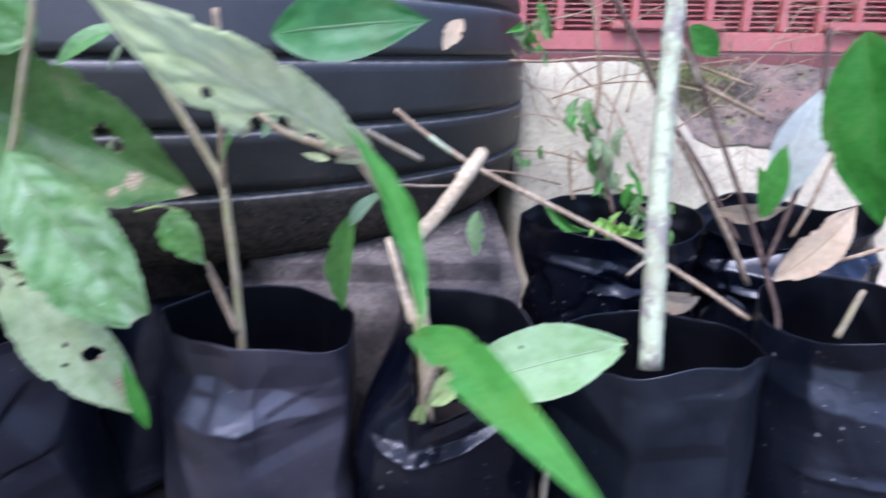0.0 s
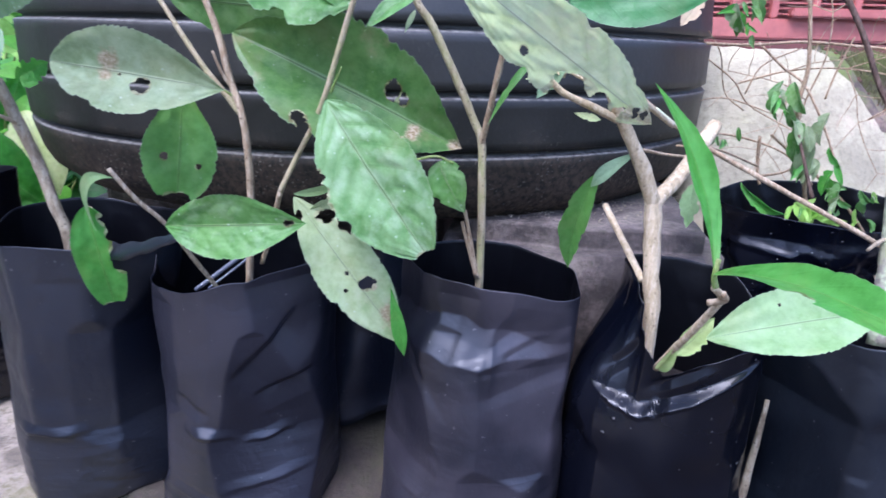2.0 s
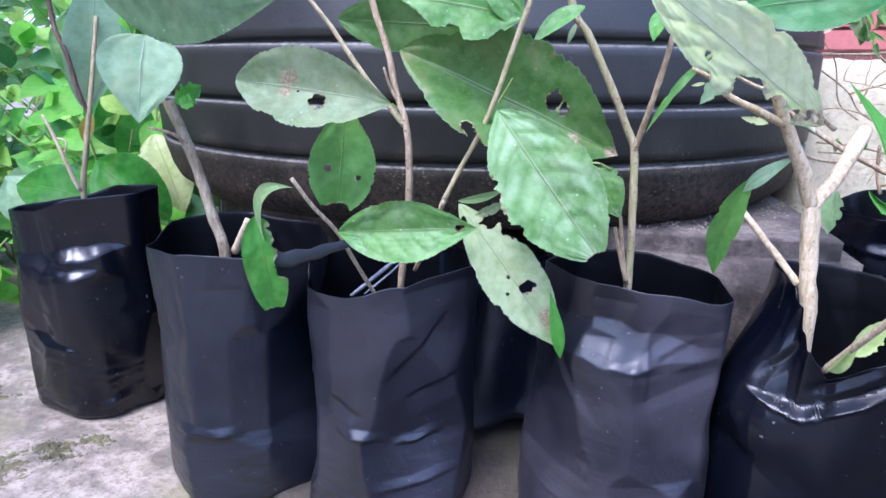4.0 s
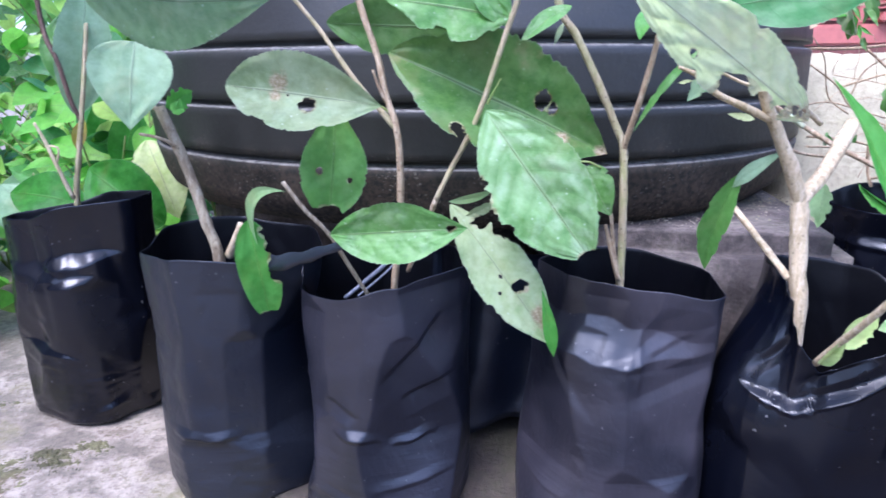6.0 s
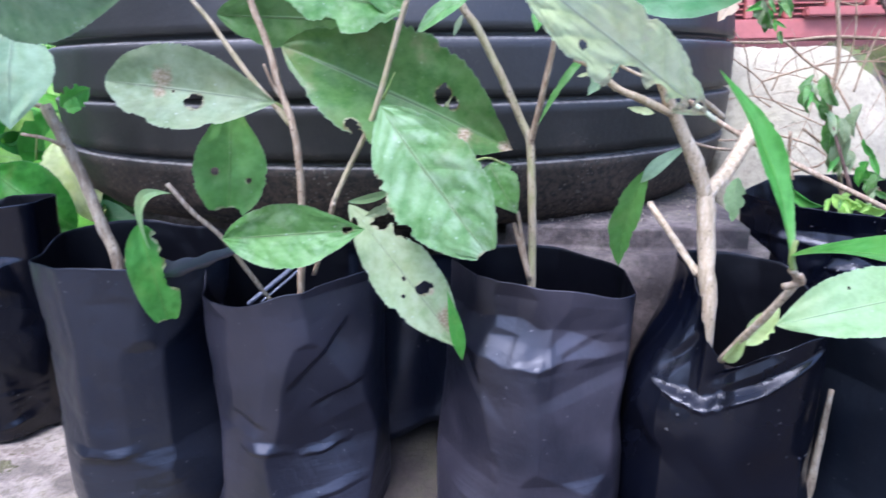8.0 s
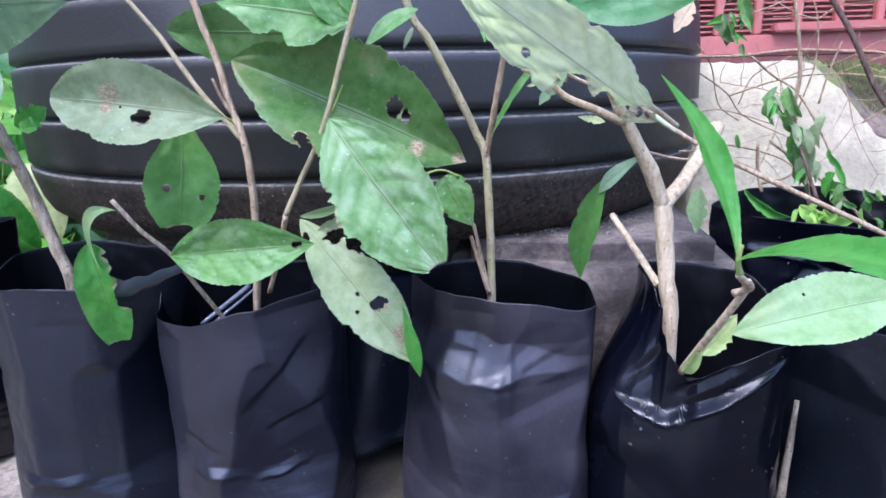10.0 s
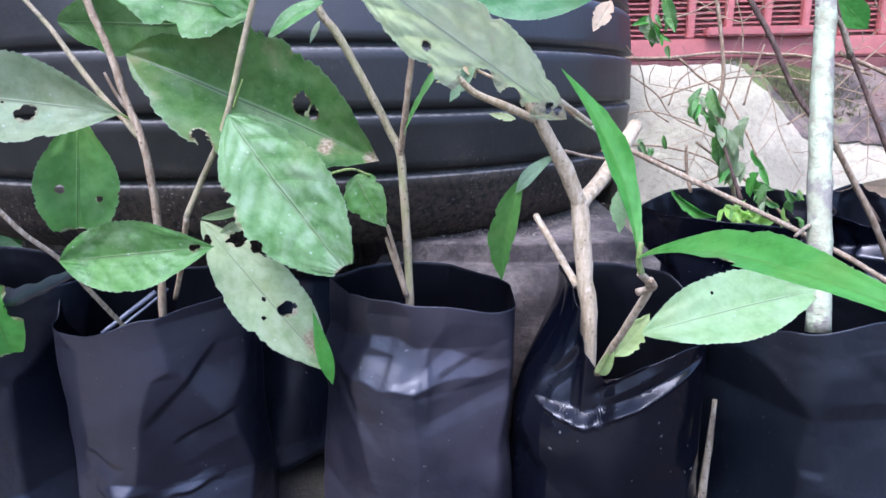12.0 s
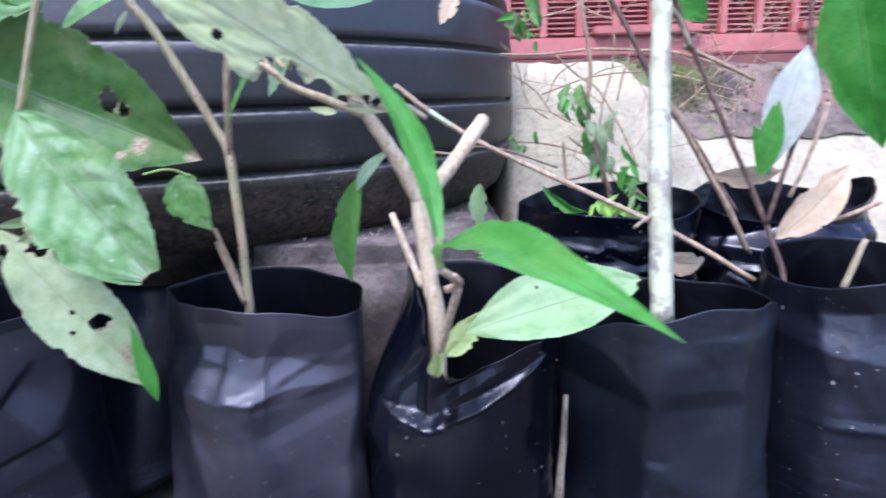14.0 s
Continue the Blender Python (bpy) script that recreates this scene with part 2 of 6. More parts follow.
def stick_material():
    """A stake with flaking whitish lime wash over grey-green bark."""
    m, t, b = nodes_of("limewashed_bark")
    v = coords(t)
    a, fine = noise_tex(t, v, 55, 4, 0.55), noise_tex(t, v, 260, 4, 0.65)
    c = mix(t, ramp(t, a, [(0.40, (0, 0, 0)), (0.56, (1, 1, 1))]), (0.34, 0.335, 0.215), (0.46, 0.500, 0.315))
    c = mix(t, ramp(t, noise_tex(t, v, 26, 5, 0.6), [(0.53, (0, 0, 0)), (0.58, (1, 1, 1))]), c, (0.27, 0.25, 0.195))
    c = mix(t, ramp(t, noise_tex(t, v, 90, 3, 0.6), [(0.69, (0, 0, 0)), (0.75, (1, 1, 1))]), c, (0.13, 0.12, 0.085))
    t.links.new(c, b.inputs["Base Color"])
    b.inputs["Specular IOR Level"].default_value = 0.2
    b.inputs["Roughness"].default_value = 0.85
    bump(t, b, maths(t, "ADD", a, fine), 0.8, 0.0022)
    return m


FILM = film_material("black_polythene", (0.0026, 0.0044, 0.0098), (0.0155, 0.0180, 0.0240), 0.9, 0.30, 0.60)
# inner faces: one near-black, low-gloss film for every bag
FILM_INSIDE = film_material("dark_inner_polythene", (0.0018, 0.0020, 0.0034), (0.004, 0.004, 0.005), 0.5, 0.36, 0.30, 0.6, 0.93)
FILM_DUSTY = film_material("dusty_black_polythene", (0.0075, 0.0078, 0.0130), (0.060, 0.053, 0.063), 1.0, 0.37, 0.80, 0.8)
FILM_SLATE = film_material("slate_black_polythene", (0.0066, 0.0076, 0.0128), (0.0340, 0.0320, 0.0430), 0.95, 0.31, 0.70, 0.8)
FILM_TEAL = film_material("grey_blue_black_polythene", (0.0042, 0.0063, 0.0102), (0.0215, 0.0262, 0.0335), 1.0, 0.32, 0.60, 0.8)
FILM_SPECKED = film_material("speckled_black_polythene", (0.0028, 0.0040, 0.0075), (0.0150, 0.0175, 0.0250), 1.0, 0.30, 0.60, 0.8, 0.75)
FILM_GLOSSY = film_material("glossy_black_polythene", (0.0014, 0.0020, 0.0047), (0.003, 0.0034, 0.0068), 0.6, 0.19, 0.50, 0.40)
FILM_WET = film_material("spattered_black_polythene", (0.0012, 0.0018, 0.0045), (0.003, 0.0032, 0.006), 0.6, 0.20, 0.48, 0.6, 0.75)
SOIL = plain_material("potting_soil", (0.014, 0.010, 0.008), (0.032, 0.022, 0.016), 0.9, 60, 0.006, 0.9)
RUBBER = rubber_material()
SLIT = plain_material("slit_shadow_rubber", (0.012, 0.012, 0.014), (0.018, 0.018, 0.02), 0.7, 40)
SCUFF = plain_material("scuffed_rubber", (0.13, 0.13, 0.13), (0.05, 0.05, 0.052), 0.7, 40)
GROUND = ground_material("mossy_concrete", (0.375, 0.320, 0.250), (0.170, 0.142, 0.106), (0.165, 0.15, 0.065), (0.125, 0.093, 0.062), 0.8)
PLINTH = ground_material("damp_concrete", (0.172, 0.138, 0.116), (0.062, 0.049, 0.041), (0.06, 0.07, 0.025), (0.055, 0.04, 0.03), 0.35)
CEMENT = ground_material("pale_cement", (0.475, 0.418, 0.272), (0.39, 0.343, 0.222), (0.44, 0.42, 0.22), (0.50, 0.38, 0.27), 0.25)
# brown earth, made darker to carry the shade between the bags
SHADED_EARTH = ground_material("shaded_earth", (0.062, 0.046, 0.034), (0.030, 0.023, 0.018), (0.045, 0.047, 0.018), (0.045, 0.032, 0.022), 0.5)
EARTH = ground_material("littered_earth", (0.205, 0.150, 0.110), (0.085, 0.064, 0.048), (0.135, 0.175, 0.035), (0.19, 0.105, 0.075), 0.9)
RED = plain_material("faded_red_plastic", (0.48, 0.165, 0.135), (0.39, 0.115, 0.095), 0.42, 9, 0.0004, 0.25)
RED_DARK = plain_material("red_brown_step", (0.20, 0.07, 0.055), (0.14, 0.055, 0.045), 0.7, 20, 0.002, 0.6)
STICK = stick_material()
BARK = bark_material("tan_bark", (0.455, 0.345, 0.215), (0.33, 0.235, 0.140), (0.60, 0.50, 0.35))
BARK_PALE = bark_material("pale_bark", (0.615, 0.495, 0.315), (0.48, 0.37, 0.215), (0.72, 0.62, 0.44))
BARK_GREY = bark_material("grey_bark", (0.38, 0.315, 0.205), (0.23, 0.18, 0.115), (0.48, 0.425, 0.31))
BARK_DARK = bark_material("dark_brown_bark", (0.135, 0.085, 0.060), (0.080, 0.052, 0.040), (0.20, 0.14, 0.105))
BARK_GREEN = bark_material("green_stem", (0.30, 0.29, 0.13), (0.36, 0.29, 0.17), (0.44, 0.37, 0.25), 0.6)
TWIG = bark_material("dry_twig", (0.40, 0.285, 0.165), (0.28, 0.19, 0.115), (0.52, 0.41, 0.27))
SPROUT = bark_material("fresh_green_stem", (0.20, 0.30, 0.07), (0.28, 0.33, 0.10), (0.30, 0.30, 0.15), 0.5)
LEAF_MID = leaf_material("leaf_mid_green", (0.052, 0.165, 0.024), (0.120, 0.255, 0.060), (0.30, 0.40, 0.17), 0.42, blotch=(0.30, 0.36, 0.20), spots=0.5, bloom=0.45)
LEAF_HANG = leaf_material("leaf_plain_green", (0.070, 0.205, 0.028), (0.110, 0.260, 0.048), (0.18, 0.32, 0.08), 0.45, 0.30, blotch=(0.17, 0.27, 0.09), spots=0.4, bloom=0.10, ribs=0.15)
LEAF_QUILT = leaf_material("leaf_quilted", (0.090, 0.215, 0.048), (0.200, 0.330, 0.135), (0.34, 0.44, 0.22), 0.42, blotch=(0.38, 0.43, 0.26), spots=0.5, bloom=0.65, ribs=0.44)
LEAF_GREY = leaf_material("leaf_grey_green", (0.150, 0.220, 0.085), (0.250, 0.305, 0.155), (0.40, 0.45, 0.27), 0.45, 0.32, blotch=(0.42, 0.40, 0.28), spots=0.5, bloom=0.45)
LEAF_MOTTLED = leaf_material("leaf_mottled", (0.225, 0.320, 0.120), (0.360, 0.430, 0.220), (0.42, 0.48, 0.27), 0.45, blotch=(0.44, 0.45, 0.28), spots=0.6, bloom=0.50, ribs=0.15)
LEAF_MOTTLED_DARK = leaf_material("leaf_dull_green", (0.085, 0.160, 0.055), (0.145, 0.225, 0.100), (0.22, 0.28, 0.15), 0.5, 0.35, blotch=(0.28, 0.30, 0.19), spots=0.5, bloom=0.35)
LEAF_WORN = leaf_material("leaf_worn_pale", (0.415, 0.505, 0.205), (0.540, 0.595, 0.295), (0.59, 0.62, 0.37), 0.60, 0.42, blotch=(0.56, 0.50, 0.34), spots=0.6, bloom=0.25, ribs=0.4, gloss=0.10)
LEAF_SILVER = leaf_material("leaf_silvery", (0.40, 0.44, 0.34), (0.52, 0.55, 0.45), (0.50, 0.55, 0.46), 0.42, 0.2, blotch=(0.45, 0.38, 0.28), spots=0.5, bloom=0.5)
LEAF_OLIVE = leaf_material("leaf_olive", (0.040, 0.110, 0.016), (0.085, 0.170, 0.038), (0.20, 0.28, 0.11), 0.38, 0.20, blotch=(0.30, 0.24, 0.13), bloom=0.12)
LEAF_TOP = leaf_material("leaf_waxy_green", (0.020, 0.115, 0.022), (0.050, 0.175, 0.042), (0.18, 0.30, 0.12), 0.38, bloom=0.06, spots=0.1)
LEAF_VIVID = leaf_material("leaf_vivid_green", (0.018, 0.100, 0.008), (0.032, 0.150, 0.012), (0.10, 0.26, 0.04), 0.45, 0.18, spots=0.05, bloom=0.03, ribs=0.2, gloss=0.15)
LEAF_BRIGHT = leaf_material("leaf_bright_green", (0.050, 0.210, 0.020), (0.084, 0.280, 0.042), (0.20, 0.40, 0.07), 0.38, 0.30, spots=0.1, bloom=0.02, ribs=0.15)
LEAF_LIME = leaf_material("leaf_pale_lime", (0.175, 0.300, 0.100), (0.250, 0.370, 0.165), (0.32, 0.43, 0.22), 0.40, 0.22, blotch=(0.42, 0.42, 0.26), spots=0.3, bloom=0.25, ribs=0.10)
LEAF_BUD = leaf_material("leaf_yellow_lime", (0.300, 0.420, 0.110), (0.400, 0.490, 0.190), (0.42, 0.50, 0.24), 0.45, 0.30, spots=0.3, bloom=0.15)
LEAF_PALE = leaf_material("leaf_pale_underside", (0.180, 0.290, 0.140), (0.250, 0.365, 0.205), (0.33, 0.43, 0.27), 0.5, 0.30, spots=0.1, bloom=0.2, ribs=0.15)
LEAF_YELLOW = leaf_material("leaf_yellowing", (0.43, 0.55, 0.13), (0.60, 0.66, 0.30), (0.62, 0.64, 0.32), 0.5, 0.35, (0.42, 0.26, 0.40), 0.6)
LEAF_DRY = leaf_material("leaf_dry", (0.46, 0.33, 0.19), (0.56, 0.43, 0.27), (0.27, 0.165, 0.09), 0.7, 0.25)
LUSH = leaf_material("leaf_lush", (0.105, 0.31, 0.030), (0.165, 0.42, 0.055), (0.22, 0.42, 0.12), 0.4, 0.45, spots=0.05, bloom=0.04)
LITTER = plain_material("bark_litter", (0.20, 0.085, 0.05), (0.06, 0.04, 0.03), 0.85, 30)
MOSS = ground_material("moss", (0.165, 0.155, 0.070), (0.075, 0.070, 0.030), (0.13, 0.15, 0.035), (0.12, 0.09, 0.055), 0.8)
LUSH_LIGHT = leaf_material("leaf_lush_light", (0.235, 0.46, 0.065), (0.34, 0.56, 0.12), (0.40, 0.60, 0.25), 0.4, 0.45, spots=0.05, bloom=0.04)
SKY_BLOCK = plain_material("sky_block_grey", (0.20, 0.19, 0.175), (0.14, 0.13, 0.12), 0.85, 3, 0.002)
CLEAR = plain_material("milky_film", (0.16, 0.17, 0.20), (0.09, 0.095, 0.12), 0.15, 60)
LEAF_RUST = leaf_material("leaf_rusty", (0.26, 0.10, 0.025), (0.30, 0.26, 0.04), (0.22, 0.09, 0.03), 0.5, 0.3)


# ---- building helpers ----
def mesh_of(name, bm, material, smooth=True):
    me = bpy.data.meshes.new(name)
    bm.to_mesh(me)
    bm.free()
    for p in me.polygons:
        p.use_smooth = smooth
    me.materials.append(material)
    return me


def part(name, bm, material, parent, label="", smooth=True):
    """One mesh object under a thing or under a part."""
    ob = new(name, mesh_of(name, bm, material, smooth))
    ob.parent = parent
    ob.matrix_parent_inverse = parent.matrix_world.inverted() if parent else Matrix()
    return tagged(ob, label)


def thing(name, base, label, category, group=""):
    ob = new(name)
    ob.empty_display_size = 0.02
    ob.location = base
    bpy.context.view_layer.update()
    return tagged(ob, label, category, group)


def setting(name, bm, material, label, category, smooth=True):
    return tagged(new(name, mesh_of(name, bm, material, smooth)), label, category, "", "structure")


def box(bm, lo, hi, bevel=0.0):
    r = bmesh.ops.create_cube(bm, size=1.0)
    lo, hi = Vector(lo), Vector(hi)
    for v in r["verts"]:
        v.co = Vector((lo[i] + (v.co[i] + 0.5) * (hi[i] - lo[i]) for i in range(3)))
    if bevel:
        es = list({e for v in r["verts"] for e in v.link_edges})
        bmesh.ops.bevel(bm, geom=es, offset=bevel, segments=2, affect="EDGES")


def smooth_path(pts, steps=5):
    """A rounded line through the points."""
    pts = [Vector(p) for p in pts]
    if len(pts) < 3:
        return [pts[0].lerp(pts[1], i / steps) for i in range(steps + 1)]
    ext = [2 * pts[0] - pts[1], *pts, 2 * pts[-1] - pts[-2]]
    out = []
    for i in range(1, len(ext) - 2):
        a, b, c, d = ext[i - 1:i + 3]
        for k in range(steps):
            s = k / steps
            out.append(0.5 * (2 * b + (c - a) * s + (2 * a - 5 * b + 4 * c - d) * s * s + (3 * b - a - 3 * c + d) * s ** 3))
    return out + [pts[-1]]


def tube(bm, pts, r0, r1, sides=9, knobs=0.12, seed=0.0, steps=6):
    """A round, slightly knotty stem that tapers from r0 to r1, closed at both ends."""
    line = smooth_path(pts, steps)
    n = len(line)
    up = Vector((0.31, -0.9, 0.3)).normalized()
    rings = []
    for i, p in enumerate(line):
        d = (line[min(i + 1, n - 1)] - line[max(i - 1, 0)]).normalized()
        s = d.cross(up).normalized()
        w = s.cross(d)
        r = r0 + (r1 - r0) * i / (n - 1)
        r *= 1 + 1.1 * knobs * max(0.0, noise.noise(Vector((p.z * 55 + p.x * 38, seed + 3.0, p.y * 30)))) ** 1.5
        ring = []
        for k in range(sides):
            a = 2 * math.pi * k / sides
            q = s * math.cos(a) + w * math.sin(a)
            f = 1 + knobs * noise.noise((p * 70 + q * 0.9) + Vector((seed, 0, 0))) * 1.6
            ring.append(bm.verts.new(p + q * r * f))
        rings.append(ring)
    for a, b in zip(rings, rings[1:]):
        for k in range(sides):
            bm.faces.new((a[k], a[(k + 1) % sides], b[(k + 1) % sides], b[k]))
    bm.faces.new(rings[0][::-1])
    bm.faces.new(rings[-1])
    return line


def stem(plant, pts, r0, r1, material=None, name="branch", seed=0.0):
    bm = bmesh.new()
    tube(bm, pts, r0, r1, seed=seed)
    return part(name, bm, material or BARK, plant)


def blade(bm, base, tip, width, face, arch=0.0, cup=0.1, ragged=0.0, holes=(), relief=0.0, veins=7, fat=0.45,
          seed=0.0, nu=34, nv=16, wave=0.0, point=1.0, burns=(), bow=0.0):
    """A leaf blade from base to tip. face: where its upper side looks. arch: how far its middle rises towards that side, cup:
    how far its edges do, bow: how far its middle leans sideways. fat: where along the length it is widest. holes, burns: (u, v, radius in metres), v from -1 to 1."""
    base, tip, face = Vector(base), Vector(tip), Vector(face)
    length = (tip - base).length
    axis = (tip - base).normalized()
    n0 = (face - axis * face.dot(axis)).normalized()
    middle = (base + tip) / 2 + n0 * arch * length * 2 + axis.cross(n0) * bow * length * 2
    power = math.log(0.5) / math.log(fat)
    layer = bm.loops.layers.uv.verify()
    rib_at, scar_at, rim_at = [bm.verts.layers.float.get(k) or bm.verts.layers.float.new(k) for k in ("rib", "scar", "rim")]
    grid = []
    for i in range(nu + 1):
        u = i / nu
        c = base * (1 - u) ** 2 + middle * 2 * u * (1 - u) + tip * u * u
        d = ((middle - base) * (1 - u) + (tip - middle) * u).normalized()
        nrm = (n0 - d * n0.dot(d)).normalized()
        side = d.cross(nrm)
        s = math.sin(math.pi * min(1, max(0, u ** power)))
        w = 0.5 * width * max(0.012, s ** (0.80 if u < fat else point))
        row = []
        for j in range(nv + 1):
            v = 2 * j / nv - 1
            edge = 1.0
            if abs(v) > 0.6:
                k = (abs(v) - 0.6) / 0.4
                q = noise.noise(Vector((u * 7 + seed * 3.1, math.copysign(4, v), seed)))
                q2 = noise.noise(Vector((u * 24 + seed, math.copysign(9, v), seed)))
                edge -= k * (ragged * max(0.0, q + 0.35 * q2 - 0.02) * 1.6 + 0.035 * abs(noise.noise(Vector((u * 60, v, seed)))) + 0.034 * ((u * 27 + seed) % 1.0))
            x = v * edge
            h = cup * w * abs(x) ** 1.25 * 2
            h += 0.035 * width * noise.noise(Vector((u * 4, v * 2.2, seed + 2))) * min(1.0, 3 * s)
            phase = u * veins - abs(v) ** 1.3 * 1.35 + 0.35 * noise.noise(Vector((u * 3, v * 1.5, seed + 5))) + (0.3 if v > 0 else 0.0)
            if relief:
                plump = 0.5 + 0.9 * max(0.0, noise.noise(Vector((u * 5, v * 2.5, seed))) + 0.4)
                h += relief * plump * abs(math.sin(math.pi * phase)) ** 0.8 * (1 - abs(v) ** 4) * min(1, abs(v) * 4) * min(1, s * 1.5)
                h += 0.35 * relief * noise.noise(Vector((u * 16, v * 8, seed)))
            h += wave * w * math.sin(u * 9 + seed + (2 if v > 0 else 0)) * x * x
            vert = bm.verts.new(c + side * (x * w) + nrm * h)
            vert[rib_at] = phase
            vert[scar_at] = max([max(0.0, 1 - 0.5 * math.hypot((u - bu) * length, (v - bv) * w) / br) for bu, bv, br in burns], default=0.0)
            vert[rim_at] = max([max(0.0, 1 - max(0.0, math.hypot((u - hu) * length, (v - hv) * w) - hr) / min(0.0022, 0.5 * hr)) for hu, hv, hr in holes], default=0.0)
            row.append((vert, u, v))
        grid.append(row)
    for i in range(nu):
        for j in range(nv):
            cells = (grid[i][j], grid[i + 1][j], grid[i + 1][j + 1], grid[i][j + 1])
            u, v = (grid[i][j][1] + grid[i + 1][j][1]) / 2, (grid[i][j][2] + grid[i][j + 1][2]) / 2
            w = 0.5 * width * max(0.012, math.sin(math.pi * u ** power) ** 0.9)
            gone = False
            for hu, hv, hr in holes:
                du, dv = (u - hu) * length, (v - hv) * w
                q = min(260.0, 1.3 / hr)
                wob = 1 + 0.55 * noise.noise(Vector((du * q, dv * q, hu * 9)))
                gone |= du * du + dv * dv < (hr * wob) ** 2
            if gone:
                continue
            f = bm.faces.new([q[0] for q in cells])
            for loop, q in zip(f.loops, cells):
                loop[layer].uv = (q[1], 0.5 + 0.5 * q[2])
    loose = [v for v in bm.verts if not v.link_faces]
    if loose:
        bmesh.ops.delete(bm, geom=loose, context="VERTS")


def leaf(plant, base, tip, width, face, material, label="", stalk=None, **shape):
    bm = bmesh.new()
    fine = bool(shape.get("holes") or shape.get("burns"))
    blade(bm, base, tip, width, face, nu=150 if fine else 100 if width > 0.03 else 40, nv=72 if fine else 20, **shape)
    ob = part("leaf", bm, material, plant, label)
    if stalk:
        bm = bmesh.new()
        tube(bm, [stalk, Vector(stalk).lerp(Vector(base), 0.5), Vector(base)], 0.0011, 0.0009, 6, 0.0)
        part("leaf_stalk", bm, SPROUT, ob)
    return ob


def twig_spray(plant, seed):
    """Fine dry branchlets that fork and zigzag off a few long ones, in front of the slope."""
    rnd = random.Random(seed)

    def grow(p, d, length, r, depth):
        pts, q = [p], Vector(p)
        n = 4
        for i in range(n):
            d = (d + Vector((rnd.uniform(-1, 1), rnd.uniform(-0.6, 0.6), rnd.uniform(-1, 1))) * 0.28).normalized()
            q = q + d * length / n
            pts.append(q.copy())
        stem(plant, pts, r, r * 0.6, TWIG, "twig")
        if depth:
            for i in range(1, n + 1):
                for sgn in (-1, 1):
                    if rnd.random() < 0.62:
                        s = Vector((d.z, 0, -d.x)) * sgn
                        grow(pts[i], (d * 0.6 + s + Vector((0, rnd.uniform(-0.3, 0.3), 0.1))).normalized(), length * rnd.uniform(0.35, 0.6), r * 0.62, depth - 1)

    for p, d, ln in (((0.13, 0.95, 0.40), (0.8, -0.1, 0.25), 0.26), ((0.10, 0.96, 0.50), (1.0, -0.05, 0.10), 0.30), ((0.20, 0.90, 0.33), (0.25, 0.0, 1.0), 0.22),
                     ((0.30, 0.93, 0.36), (0.5, 0.0, 0.8), 0.22)):
        grow(Vector(p), Vector(d).normalized(), ln, 0.0013, 2)


def at_angle(keys, a):
    """Smooth periodic interpolation of (degrees, value...) keys."""
    a %= 360
    ks = [*keys, (keys[0][0] + 360, *keys[0][1:])]
    if a < ks[0][0]:
        a += 360
    for p, q in zip(ks, ks[1:]):
        if p[0] <= a <= q[0]:
            s = (a - p[0]) / (q[0] - p[0])
            s = s * s * (3 - 2 * s)
            return [x + (y - x) * s for x, y in zip(p[1:], q[1:])]
    return list(ks[-1][1:])


def facets(a, seed, h):
    """The outline of a pleated sleeve: flat panels between soft upright edges."""
    best = 1.06
    for i in range(7):
        at = i * 360 / 7 + 23 * noise.noise(Vector((i * 3.3, seed, h * 3))) + seed * 37
        d = radians((a - at + 180) % 360 - 180)
        if abs(d) < 1.2:
            best = min(best, (0.975 + 0.03 * noise.noise(Vector((i * 5.1, seed + 4, h * 6)))) / math.cos(d))
    return best


def crumple(p):
    """Sharp-edged dents, as crushed film has them."""
    d = noise.voronoi(p)[0]
    return d[1] - d[0]


def rise(a, b, v):
    s = min(1.0, max(0.0, (v - a) / (b - a)))
    return s * s * (3 - 2 * s)


